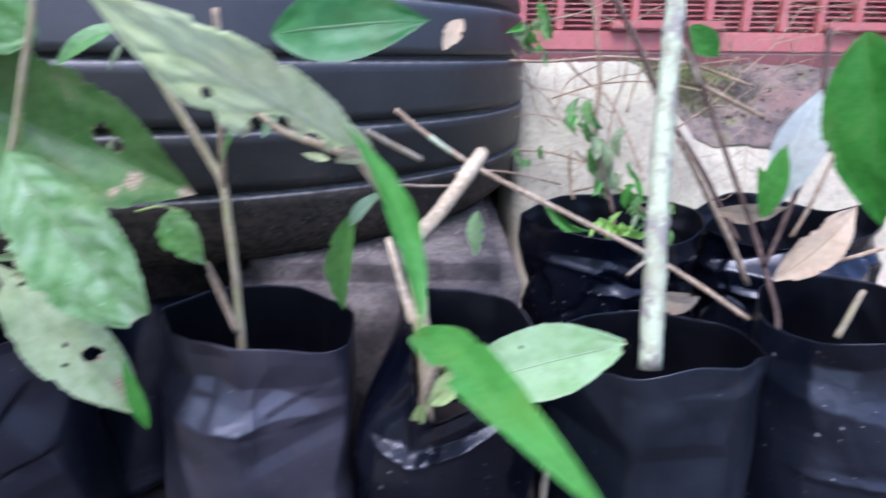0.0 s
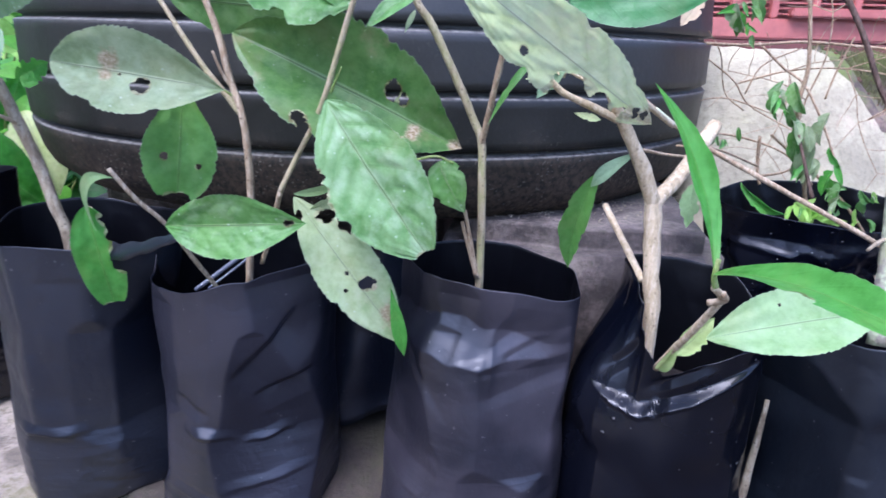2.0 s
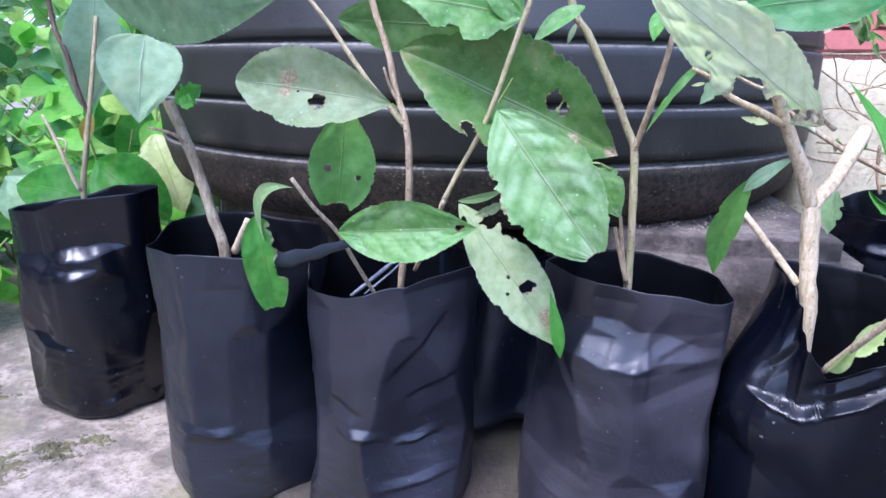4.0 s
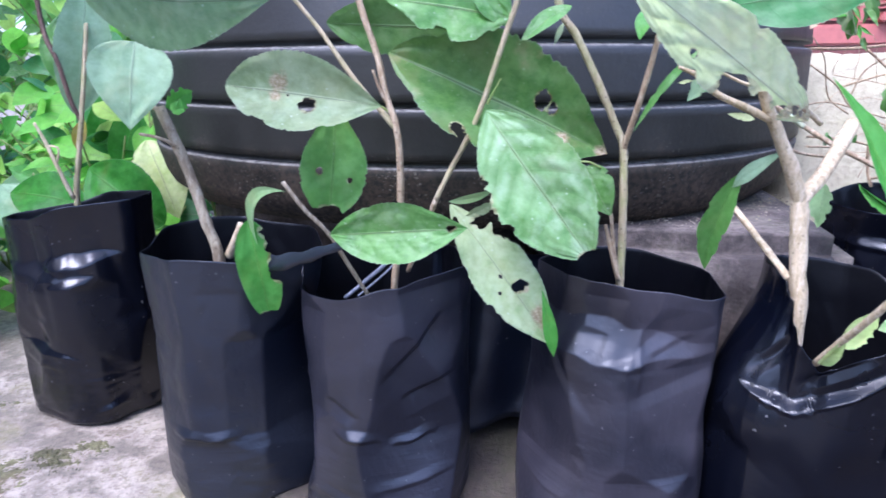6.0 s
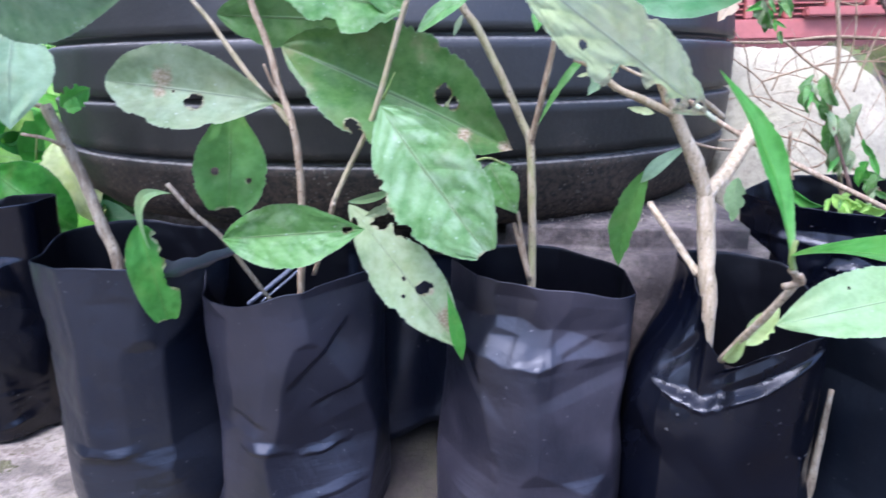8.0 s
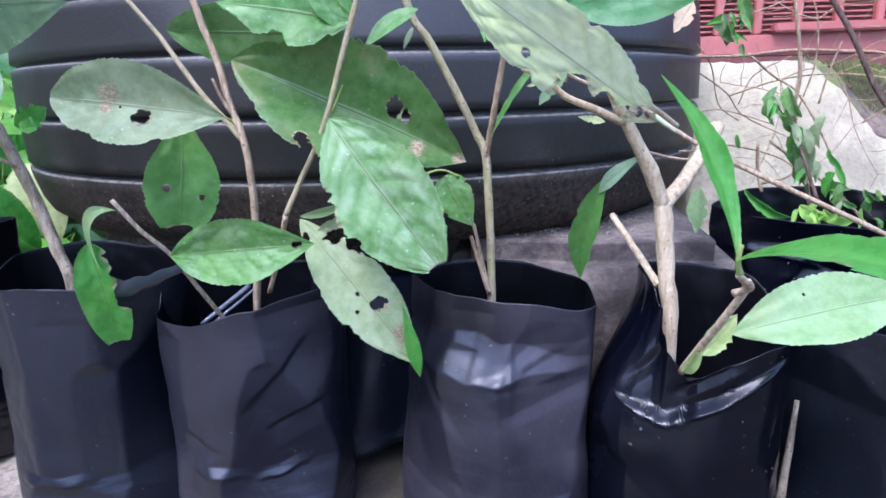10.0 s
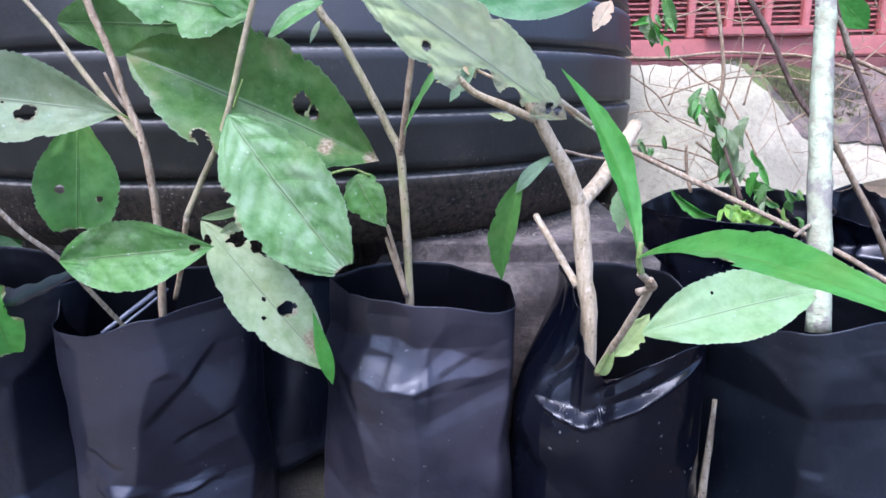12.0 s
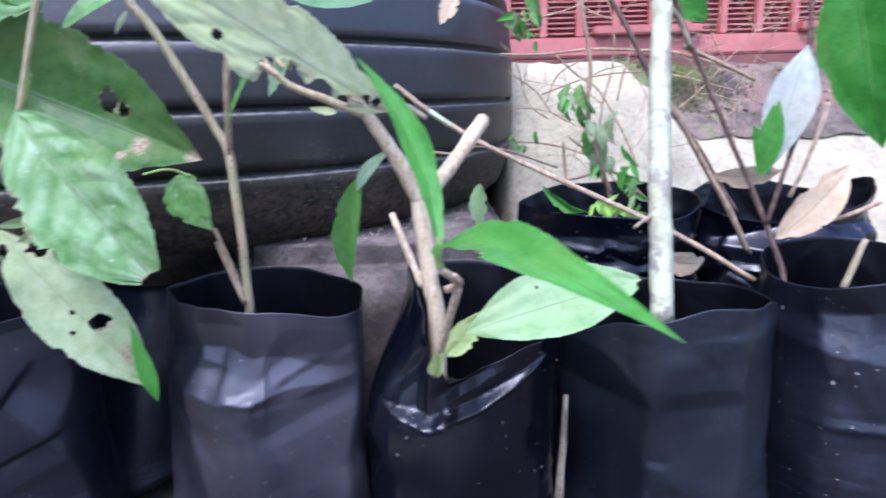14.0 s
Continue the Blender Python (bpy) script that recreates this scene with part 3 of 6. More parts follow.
def poly_bag(x, y, r, rim, label, material=None, soil=0.62, squash=1.0, turn=0.0, folds=(), lean=(0, 0), seed=0.0, waist=0.0, z0=0.0,
             crush=1.0, bottom=1.0, shelves=(), cuts=(), vee=None, square=0.0, corner=0.0, creases=(), around=160, levels=150):
    """A filled nursery bag. rim: keys (degrees from +x, height, share of r at the top). folds: sharp creases
    (height, depth, degrees, reach, rise): a lip of film, rise is how far it climbs from one end to the other. shelves: the same, where the
    film above is drawn in. vee: the same along a V, (height, depth, degrees, reach left and right, climb left and right, softness). cuts: flat panels pressed into the side (degrees, share of r, height, slope).
    creases: slanting valleys (degrees, height, degrees, height, depth, width above, width below, in metres)."""
    pleats = random.Random(int(seed * 10))
    panels = list(cuts) + [(pleats.uniform(195, 345), pleats.uniform(0.965, 1.0), pleats.uniform(0.02, 0.22), pleats.uniform(-1.3, 1.3)) for _ in range(7)]
    bag = thing("seedling_bag", (x, y, z0), label, "nursery bag", "black nursery bags")
    bm = bmesh.new()

    def wall(a, s, inset):
        top, share = at_angle(rim, a)
        rad = radians(a)
        c, sn = math.cos(rad), math.sin(rad)
        top += 0.0009 * noise.noise(Vector((c * 3, sn * 3, seed))) + 0.0003 * noise.noise(Vector((c * 40, sn * 40, seed)))
        h = top * s
        low = bottom + (1 - bottom) * min(1, s / 0.45) - 0.05 * max(0, 1 - s / 0.02) ** 2
        k = low * (1 + 0.03 * math.sin(math.pi * min(1, s / soil)) - waist * math.exp(-((s - 0.72) / 0.12) ** 2))
        k *= 1 + (facets(a, seed, h) - 1) * 0.5
        if s > 0.55:
            w = (s - 0.55) / 0.45
            k *= 1 + (share - 1) * w * w * (3 - 2 * w)
        calm = 0.0
        if vee:
            da = (a - vee[2] + 180) % 360 - 180
            calm = rise(0.0, 0.3, 1 - abs(da) / (vee[4] if da > 0 else vee[3])) * (1 - rise(0.035, 0.07, abs(h - vee[0] - 0.012)))
        loose = crush * (1 - calm)
        tall = Vector((c * 1.25 + h * 3, sn * 1.25, h * 8 + seed * 7))
        flat = Vector((c * 1.5 + seed, sn * 1.5, h * 60))
        k += loose * (0.20 * (crumple(tall) - 0.35) * (0.35 + 0.65 * min(1, s))) * (1 - 0.85 * max(0.0, (s - 0.80) / 0.20))
        k += loose * (0.07 * (crumple(flat) - 0.3) * max(0.12, 1 - s / 0.42))
        k += 0.020 * noise.noise(Vector((c * 2.2, sn * 2.2 + seed, h * 7)))
        for ca, share, ch, slope in panels:
            da = (a - ca + 180) % 360 - 180
            if abs(da) < 50:
                k += (1 - calm) * min(0.0, (share + slope * (h - ch)) / math.cos(radians(da)) + max(0.0, abs(h - ch) - 0.05) * 4 - k)
        for fh, depth, fa, reach, climb in folds:
            da = (a - fa + 180) % 360 - 180
            if abs(da) > reach * 2.2:
                continue
            jag = 0.0022 * noise.noise(Vector((a * 0.11, fh * 90, seed)))
            g = max(0.0, 1 - (abs(da) / (reach * 1.5)) ** 2)
            dh = h - fh - climb * da / reach - jag
            k += depth * 0.8 * g * max(0.0, 1 - (dh / 0.0085 if dh > 0 else -dh / 0.0040))
        for fh, depth, fa, reach, climb, soft in shelves:
            da = (a - fa + 180) % 360 - 180
            g = max(0.0, 1 - abs(da) / (reach * 1.6))
            soft = soft * (0.12 + 0.88 * g)
            if g:
                bend = fh + climb * da / reach + 0.004 * noise.noise(Vector((a * 0.07, fh * 50, seed)))
                up = min(1.0, max(0.0, (h - bend) / soft + 0.5))
                k -= depth * g * up * max(0.25, 1 - 0.5 * max(0.0, h - bend) / 0.05)
        if vee:
            fh, depth, fa, left, right, left_climb, right_climb, soft = vee
            da = (a - fa + 180) % 360 - 180
            g = max(0.0, 1 - abs(da) / (right if da > 0 else left))
            if g:
                far = max(0.0, math.hypot(da, 2.5) - 2.5)
                bend = fh + (right_climb * far / right if da > 0 else left_climb * far / left) + 0.0005 * noise.noise(Vector((a * 0.09, 3.0, seed)))
                soft *= 0.25 + 0.75 * g
                up = min(1.0, max(0.0, (h - bend) / soft))
                k -= depth * min(1.0, 1.6 * g) * up * max(0.3, 1 - 0.5 * max(0.0, h - bend) / 0.05)
                k += 0.022 * min(1.0, 2 * g) * max(0.0, 1 - abs(h - bend) / 0.0035)
        for a0, h0, a1, h1, depth, above, below in creases:
            px, pz = radians((a - a0 + 180) % 360 - 180) * r, h - h0
            lx, lz = radians(a1 - a0) * r, h1 - h0
            run = math.hypot(lx, lz)
            along, off = (px * lx + pz * lz) / run / run, (lx * pz - lz * px) / run
            if -0.15 < along < 1.15:
                end = min(1.0, (along + 0.15) / 0.3, (1.15 - along) / 0.3)
                k -= depth / r * end * max(0.0, 1 - (off / above if off > 0 else -off / below))
        rr = r * k - inset
        bx, by = abs(math.cos(rad - radians(corner))), abs(math.sin(rad - radians(corner)))
        q = (bx ** 4 + by ** 4) ** (-1 / 4)
        rr *= 1 + (q - 1) * max(square * 0.6, 0.75 * max(0, 1 - s / 0.45))
        dx, dy = rr * c, rr * sn * squash
        t = radians(turn)
        return Vector((x + dx * math.cos(t) - dy * math.sin(t) + lean[0] * s, y + dx * math.sin(t) + dy * math.cos(t) + lean[1] * s, z0 + h + 0.001))

    def ring_at(s, inset):
        return [bm.verts.new(wall(360 * k / around, s, inset)) for k in range(around)]

    outer = [ring_at(i / levels, 0.0) for i in range(levels + 1)]
    deep = soil - 0.10
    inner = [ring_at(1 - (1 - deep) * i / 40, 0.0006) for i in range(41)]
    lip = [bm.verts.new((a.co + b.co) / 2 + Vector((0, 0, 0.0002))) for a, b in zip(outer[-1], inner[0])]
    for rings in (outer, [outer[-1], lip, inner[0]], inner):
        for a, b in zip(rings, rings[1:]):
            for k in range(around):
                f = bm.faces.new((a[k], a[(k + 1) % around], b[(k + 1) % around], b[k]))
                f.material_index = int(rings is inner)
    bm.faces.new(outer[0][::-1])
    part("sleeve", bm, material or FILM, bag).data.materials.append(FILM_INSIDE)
    bm = bmesh.new()
    centre = sum((wall(a, soil - 0.05, 0) for a in (0, 90, 180, 270)), Vector()) / 4
    middle = bm.verts.new(centre)
    last = None
    for f in (0.25, 0.5, 0.75, 1.0):
        ring = []
        for k in range(40):
            q = centre.lerp(wall(360 * k / 40, soil - 0.05, 0.003), f)
            q.z += 0.007 * noise.noise(q * 60) + 0.003 * noise.noise(q * 190)
            ring.append(bm.verts.new(q))
        for k in range(40):
            if last:
                bm.faces.new((last[k], ring[k], ring[(k + 1) % 40], last[(k + 1) % 40]))
            else:
                bm.faces.new((middle, ring[k], ring[(k + 1) % 40]))
        last = ring
    part("soil", bm, SOIL, bag, "dark crumbly potting soil")
    return bag


# ---- the large structure ----
def heightfield(xs, ys, height):
    bm = bmesh.new()
    vs = [[bm.verts.new((x, y, height(x, y))) for x in xs] for y in ys]
    for a, b in zip(vs, vs[1:]):
        for i in range(len(xs) - 1):
            bm.faces.new((a[i], a[i + 1], b[i + 1], b[i]))
    return bm


def uneven(x, y):
    near = max(0.0, 1 - max(abs(x + 0.4) / 2.0, abs(y - 0.4) / 1.6))
    return near * 0.004 * noise.noise(Vector((x * 7, y * 7, 0))) - 0.003


steps = [-300, -60, -15, -5, -3, *np.linspace(-2, 1.5, 71), 3, 5, 15, 60, 300]
setting("ground", heightfield([float(v) for v in steps], [float(v) for v in steps], uneven), GROUND,
        "rough grey concrete ground with moss and dirt", "ground")

for name, lo, hi in (("plinth", (-0.235, 0.605, -0.02), (0.055, 1.55, 0.262)), ("plinth_rear", (-0.80, 0.84, -0.02), (-0.275, 1.50, 0.262)),
                     ("plinth_foot", (-0.50, 0.632, -0.02), (-0.240, 0.832, 0.116))):
    bm = bmesh.new()
    box(bm, lo, hi, 0.022)
    bmesh.ops.subdivide_edges(bm, edges=bm.edges[:], cuts=6, use_grid_fill=True)
    for v in bm.verts:
        v.co += Vector((1, 1, 1)) * 0.004 * noise.noise(v.co * 9)
    # the foot takes the darkened earth colour for the shade in the gap
    setting(name, bm, SHADED_EARTH if name == "plinth_foot" else PLINTH, "low concrete block under the tyre", "plinth")


def bank_height(x, y):
    """A cement-faced slope that climbs to an earth bed."""
    side = rise(0.056, 0.085, x)
    low = 0.46 - 0.10 * rise(0.25, 0.42, x + 0.03 * noise.noise(Vector((x * 9, 2, 0))))
    h = low * rise(0.80, 1.08, y) + (0.445 - low) * rise(1.06, 1.22, y)
    h += 0.010 * noise.noise(Vector((x * 14, y * 14, 3))) + 0.004 * noise.noise(Vector((x * 50, y * 50, 5)))
    return -0.02 + (h + 0.01) * side * rise(0.70, 0.80, y)


xs = [float(v) for v in np.linspace(0.056, 1.5, 110)] + [1.8, 2.19]
ys = [float(v) for v in np.linspace(0.72, 1.09, 44)]
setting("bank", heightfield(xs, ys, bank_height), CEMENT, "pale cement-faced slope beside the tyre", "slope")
ys = [float(v) for v in np.linspace(1.03, 1.5, 50)] + [2.0, 3.0, 4.0]


def bed_height(x, y):
    edge = 1.06 - 0.05 * rise(0.2, 0.5, x) + 0.020 * noise.noise(Vector((x * 11, 0, 7)))
    left = rise(0.24, 0.30, x + 0.03 * noise.noise(Vector((y * 12, 3, 1))))
    h = bank_height(x, y) + (0.008 * left * rise(edge, edge + 0.02, y) - 0.012 * (1 - left * rise(edge - 0.01, edge, y)))
    return h + 0.006 * noise.noise(Vector((x * 38, y * 38, 9))) * left


setting("earth_bed", heightfield(xs, ys, bed_height), EARTH, "dark earth bed with moss and litter", "soil")

# dark earth round the bags, spread forward unseen to darken what the film reflects


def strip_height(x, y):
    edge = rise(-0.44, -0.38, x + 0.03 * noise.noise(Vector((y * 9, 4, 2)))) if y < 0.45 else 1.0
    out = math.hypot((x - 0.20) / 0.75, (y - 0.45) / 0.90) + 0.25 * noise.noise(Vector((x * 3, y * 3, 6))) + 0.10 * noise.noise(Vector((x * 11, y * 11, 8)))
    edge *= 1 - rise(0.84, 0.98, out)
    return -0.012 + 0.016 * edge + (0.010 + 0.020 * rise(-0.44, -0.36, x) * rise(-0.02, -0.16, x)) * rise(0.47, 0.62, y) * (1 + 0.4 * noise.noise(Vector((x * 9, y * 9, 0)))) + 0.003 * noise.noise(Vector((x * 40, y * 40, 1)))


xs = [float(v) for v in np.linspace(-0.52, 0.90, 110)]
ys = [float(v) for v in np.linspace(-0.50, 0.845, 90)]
setting("shaded_earth_strip", heightfield(xs, ys, strip_height), SHADED_EARTH, "dark earth round the bags, its unseen front added", "soil")

# unseen walls, added behind and beside the view to block low sky light
for name, lo, hi in (("sky_block_south", (-2.4, -1.9, -0.05), (2.4, -1.7, 0.45)), ("sky_block_east", (2.2, -1.7, -0.05), (2.4, 3.6, 0.45)),
                     ("sky_block_west", (-2.4, -1.7, -0.05), (-2.2, 1.3, 2.3))):
    bm = bmesh.new()
    box(bm, lo, hi, 0.01)
    setting(name, bm, SKY_BLOCK, "unseen grey wall added to block low sky light", "wall", False)

# a low red-brown step under the crate
bm = bmesh.new()
box(bm, (0.02, 1.235, 0.30), (1.6, 2.4, 0.462), 0.006)
setting("step", bm, RED_DARK, "low red-brown painted step", "step", False)


# ---- the truck tyre ----
def lathe(bm, profile, cx, cy, n):
    rings = [[bm.verts.new((cx + r * math.cos(2 * math.pi * k / n), cy + r * math.sin(2 * math.pi * k / n), z)) for k in range(n)]
             for r, z in profile]
    for a, b in zip(rings, rings[1:] + rings[:1]):
        for k in range(n):
            bm.faces.new((a[k], a[(k + 1) % n], b[(k + 1) % n], b[k]))


TX, TY, TR = -0.41, 1.047, 0.506
tyre = thing("truck_tyre", (TX, TY, 0.262), "old black ribbed truck tyre lying flat on a plinth", "tyre")
profile = [(0.27, 0.315), (0.28, 0.29), (0.34, 0.268), (0.42, 0.262), (0.465, 0.264), (0.485, 0.270), (0.497, 0.281), (0.502, 0.296)]
for g in (0.337, 0.395, 0.455, 0.513):
    profile += [(TR - 0.0006, g - 0.014), (TR, g - 0.0058), (TR - 0.0018, g - 0.0040), (TR - 0.0055, g - 0.0027), (TR - 0.010, g - 0.0022), (TR - 0.010, g + 0.0022),
                (TR - 0.001, g + 0.0034), (TR, g + 0.0042), (TR - 0.0006, g + 0.012)]
profile += [(0.503, 0.545), (0.498, 0.560), (0.484, 0.571), (0.46, 0.577), (0.42, 0.580), (0.34, 0.572), (0.28, 0.55), (0.27, 0.525),
            (0.29, 0.52), (0.40, 0.545), (0.47, 0.50), (0.48, 0.42), (0.47, 0.34), (0.40, 0.295), (0.29, 0.32)]


def crown(z):
    """How far the rounded tread falls back from its middle."""
    return 0.018 * ((z - 0.415) / 0.165) ** 2


profile = [(r - crown(z) if r > 0.47 else r, z) for r, z in profile]
bm = bmesh.new()
lathe(bm, profile, TX, TY, 288)
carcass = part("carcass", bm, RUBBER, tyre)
carcass.data.transform(Matrix.Translation((0, 0, -0.262)))
carcass.location.z += 0.262


def strokes(name, material, z0, z1, slope, step, start, stop, wide, skip, seed):
    """Short slanting marks across a tread rib, each one its own."""
    rnd = random.Random(seed)
    a = start
    while a < stop:
        a += step * rnd.uniform(0.8, 1.25)
        if rnd.random() < skip:
            continue
        lo, hi = z0 + rnd.uniform(0, 0.006), z1 - rnd.uniform(0, 0.010)
        bm = bmesh.new()
        q = []
        for r in (TR - 0.001, TR + 0.0006):
            for z, s in ((lo, 0.0), (hi, slope)):
                for w in (-wide, wide):
                    t = radians(a + s) + w / TR
                    d = r - crown(z)
                    q.append(bm.verts.new((TX + d * math.cos(t), TY + d * math.sin(t), z)))
        for f in ((4, 5, 7, 6), (0, 1, 5, 4), (2, 6, 7, 3), (0, 4, 6, 2), (1, 3, 7, 5)):
            bm.faces.new([q[k] for k in f])
        part(name, bm, material, carcass, smooth=False)


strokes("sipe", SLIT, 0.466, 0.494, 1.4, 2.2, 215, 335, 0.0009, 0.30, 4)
strokes("scuff", SCUFF, 0.420, 0.447, 2.4, 2.6, 268, 338, 0.0006, 0.50, 8)


# ---- the red plastic crate on the step ----
crate = thing("plastic_crate", (0.6, 1.26, 0.462), "faded red plastic crate with slatted sides", "crate")
CX0, CX1, CY = 0.04, 1.30, 1.255
rails = []
for z0, z1, d in ((0.464, 0.500, 0.016), (0.70, 0.73, 0.012)):
    bm = bmesh.new()
    box(bm, (CX0, CY - d, z0), (CX1, CY + 0.012, z1), 0.004)
    rails.append(part("rail", bm, RED, crate, smooth=False))
for i in range(19):
    x = CX0 + 0.012 + i * 0.0675
    bm = bmesh.new()
    box(bm, (x - 0.0065, CY - 0.008, 0.501), (x + 0.0065, CY + 0.008, 0.699), 0.002)
    part("rib", bm, RED, crate, smooth=False)
for k in range(21):
    z = 0.508 + k * 0.0094
    bm = bmesh.new()
    box(bm, (CX0 + 0.004, CY + 0.010, z), (CX1 - 0.004, CY + 0.016, z + 0.0028))
    part("slat", bm, RED, crate, smooth=False)
for x0, x1, z in ((0.275, 0.475, 0.502), (0.66, 0.85, 0.502)):
    bm = bmesh.new()
    box(bm, (x0, CY - 0.034, z), (x1, CY - 0.009, z + 0.016), 0.003)
    part("ledge", bm, RED, rails[0], smooth=False)
# the lid, out of view, is added to darken the crate's inside
for n, lo, hi in (("end_wall", (CX0, CY + 0.02, 0.464), (CX0 + 0.012, CY + 0.46, 0.73)), ("end_wall", (CX1 - 0.012, CY + 0.02, 0.464), (CX1, CY + 0.46, 0.73)),
                  ("back_wall", (CX0 + 0.013, CY + 0.45, 0.464), (CX1 - 0.013, CY + 0.46, 0.73)), ("shading_lid", (CX0, CY - 0.008, 0.731), (CX1, CY + 0.46, 0.742)), ("base", (CX0 + 0.013, CY + 0.02, 0.464), (CX1 - 0.013, CY + 0.449, 0.472))):
    bm = bmesh.new()
    box(bm, lo, hi, 0.002)
    part(n, bm, RED, crate, smooth=False)


# ---- the nursery bags ----
poly_bag(-0.838, 0.612, 0.086, [(0, 0.281, 1.04), (50, 0.278, 0.62), (125, 0.262, 0.50), (180, 0.254, 1.0), (235, 0.260, 0.90), (290, 0.277, 0.90), (335, 0.280, 1.04)],
         "glossy black plastic nursery bag with creased top", FILM_GLOSSY, 0.60, 0.84, 12,
         ((0.080, 0.03, 240, 24, -0.003), (0.02, 0.05, 300, 12, 0.003)), seed=1.3, bottom=0.96, crush=0.45, square=0.5, corner=-32,
         shelves=((0.212, 0.16, 284, 26, 0.004, 0.017), (0.196, 0.16, 238, 24, -0.004, 0.017), (0.186, 0.09, 280, 12, 0.004, 0.010), (0.098, 0.09, 240, 26, -0.006, 0.009)))
tall = poly_bag(-0.572, 0.507, 0.080, [(0, 0.257, 1.20), (35, 0.262, 1.12), (70, 0.262, 1.0), (125, 0.270, 1.0), (165, 0.268, 1.0), (195, 0.256, 1.02), (240, 0.260, 0.98), (270, 0.262, 0.97), (315, 0.258, 1.0)],
         "tall black plastic nursery bag with smooth panels", None, 0.62, 1.0, 4, ((0.081, 0.07, 266, 18, 0.0),), seed=2.1, crush=0.6, corner=41, cuts=((333, 0.89, 0.13, 0.2), (300, 0.94, 0.13, 0.0)), creases=((263, 0.24, 266, 0.11, 0.0012, 0.012, 0.008),))
bm = bmesh.new()
line = smooth_path([(-0.512, 0.455, 0.256), (-0.486, 0.438, 0.263), (-0.458, 0.426, 0.272), (-0.432, 0.414, 0.283), (-0.407, 0.403, 0.294)], 6)
loops = []
for i, p in enumerate(line):
    w = 0.0080 * (1 - 0.55 * (i / (len(line) - 1)) ** 2) * (1 + 0.15 * math.sin(i * 0.9))
    tilt = Vector((0.10, 0.50, 0.82)) + Vector((0, 0.2 * math.sin(i * 0.35), 0))
    loops.append([bm.verts.new(p + tilt * w * k + Vector((0.2, 0.9, 0.3)) * d) for k, d in ((-1, 0), (0, -0.0012), (1, 0), (1, 0.0007), (0, -0.0005), (-1, 0.0007))])
for a, b in zip(loops, loops[1:]):
    for k in range(6):
        bm.faces.new((a[k], b[k], b[(k + 1) % 6], a[(k + 1) % 6]))
bm.faces.new(loops[0])
bm.faces.new(loops[-1][::-1])
part("strap", bm, FILM, tall, "twisted strip of black film at the rim")
torn = poly_bag(-0.405, 0.505, 0.080, [(0, 0.252, 1.04), (45, 0.250, 1.0), (120, 0.246, 0.98), (165, 0.250, 1.0), (186, 0.250, 1.03), (206, 0.232, 1.0), (250, 0.232, 0.97), (290, 0.246, 0.97), (325, 0.250, 1.0)],
         "dusty black plastic nursery bag with torn rim", FILM_SLATE, 0.60, 1.0, 0,
         ((0.097, 0.055, 264, 13, -0.002), (0.092, 0.055, 307, 14, 0.003), (0.050, 0.03, 302, 22, 0.004), (0.030, 0.03, 262, 26, -0.002)), seed=3.7, crush=0.4,
         creases=((286, 0.158, 327, 0.206, 0.0055, 0.006, 0.040), (300, 0.135, 335, 0.150, 0.004, 0.005, 0.020), (240, 0.13, 262, 0.118, 0.003, 0.006, 0.012)),
         cuts=((303, 0.87, 0.145, 1.5), (322, 0.91, 0.19, -1.2)), around=200, levels=220)
bm = bmesh.new()
sheets = []
for side in (0.0, 0.0008):
    rows = []
    for i in range(25):
        p = i / 24
        row = []
        for j in range(25):
            q = j / 24
            fold = 0.006 * math.sin(p * 9 + q * 2) + 0.004 * noise.noise(Vector((p * 5, q * 4, 2.0)))
            row.append(bm.verts.new((-0.372 + 0.140 * p, 0.572 + 0.026 * p + fold + side - 0.020 * q, 0.246 - 0.012 * p - (0.196 + 0.010 * math.sin(p * 7)) * q)))
        rows.append(row)
    sheets.append(rows)
for rows in sheets:
    for a, b in zip(rows, rows[1:]):
        for j in range(24):
            bm.faces.new((a[j], a[j + 1], b[j + 1], b[j]) if rows is sheets[1] else (a[j], b[j], b[j + 1], a[j + 1]))
edges = [[r[k] for r in rows] for rows in sheets for k in (0, -1)]
for a, b in ((edges[0], edges[2]), (edges[1], edges[3]), (sheets[0][0], sheets[1][0]), (sheets[0][-1], sheets[1][-1])):
    for k in range(24):
        bm.faces.new((a[k], a[k + 1], b[k + 1], b[k]))
part("flap", bm, FILM, torn, "loose black film hanging from the rear rim")
poly_bag(-0.186, 0.512, 0.081, [(0, 0.240, 0.99), (50, 0.246, 0.96), (100, 0.252, 0.95), (150, 0.252, 1.0), (190, 0.254, 1.02), (240, 0.257, 0.99), (290, 0.252, 0.99), (330, 0.242, 1.04)],
         "dusty black plastic nursery bag with slanting rim", FILM_DUSTY, 0.58, 0.94, -4,
         ((0.05, 0.02, 260, 50, 0.0),), seed=4.4, lean=(0.010, 0), bottom=1.06, crush=0.45, cuts=((222, 0.91, 0.125, 1.3), (304, 0.91, 0.13, -1.3)),
         creases=((221, 0.190, 254, 0.138, 0.0022, 0.018, 0.008), (276, 0.155, 345, 0.178, 0.0016, 0.018, 0.012), (283.5, 0.213, 283, 0.160, -0.0016, 0.004, 0.004), (290, 0.19, 325, 0.205, 0.003, 0.006, 0.014)),
         shelves=((0.204, 0.29, 256, 56, -0.006, 0.040), (0.200, 0.08, 298, 26, 0.010, 0.020)), around=200, levels=220)
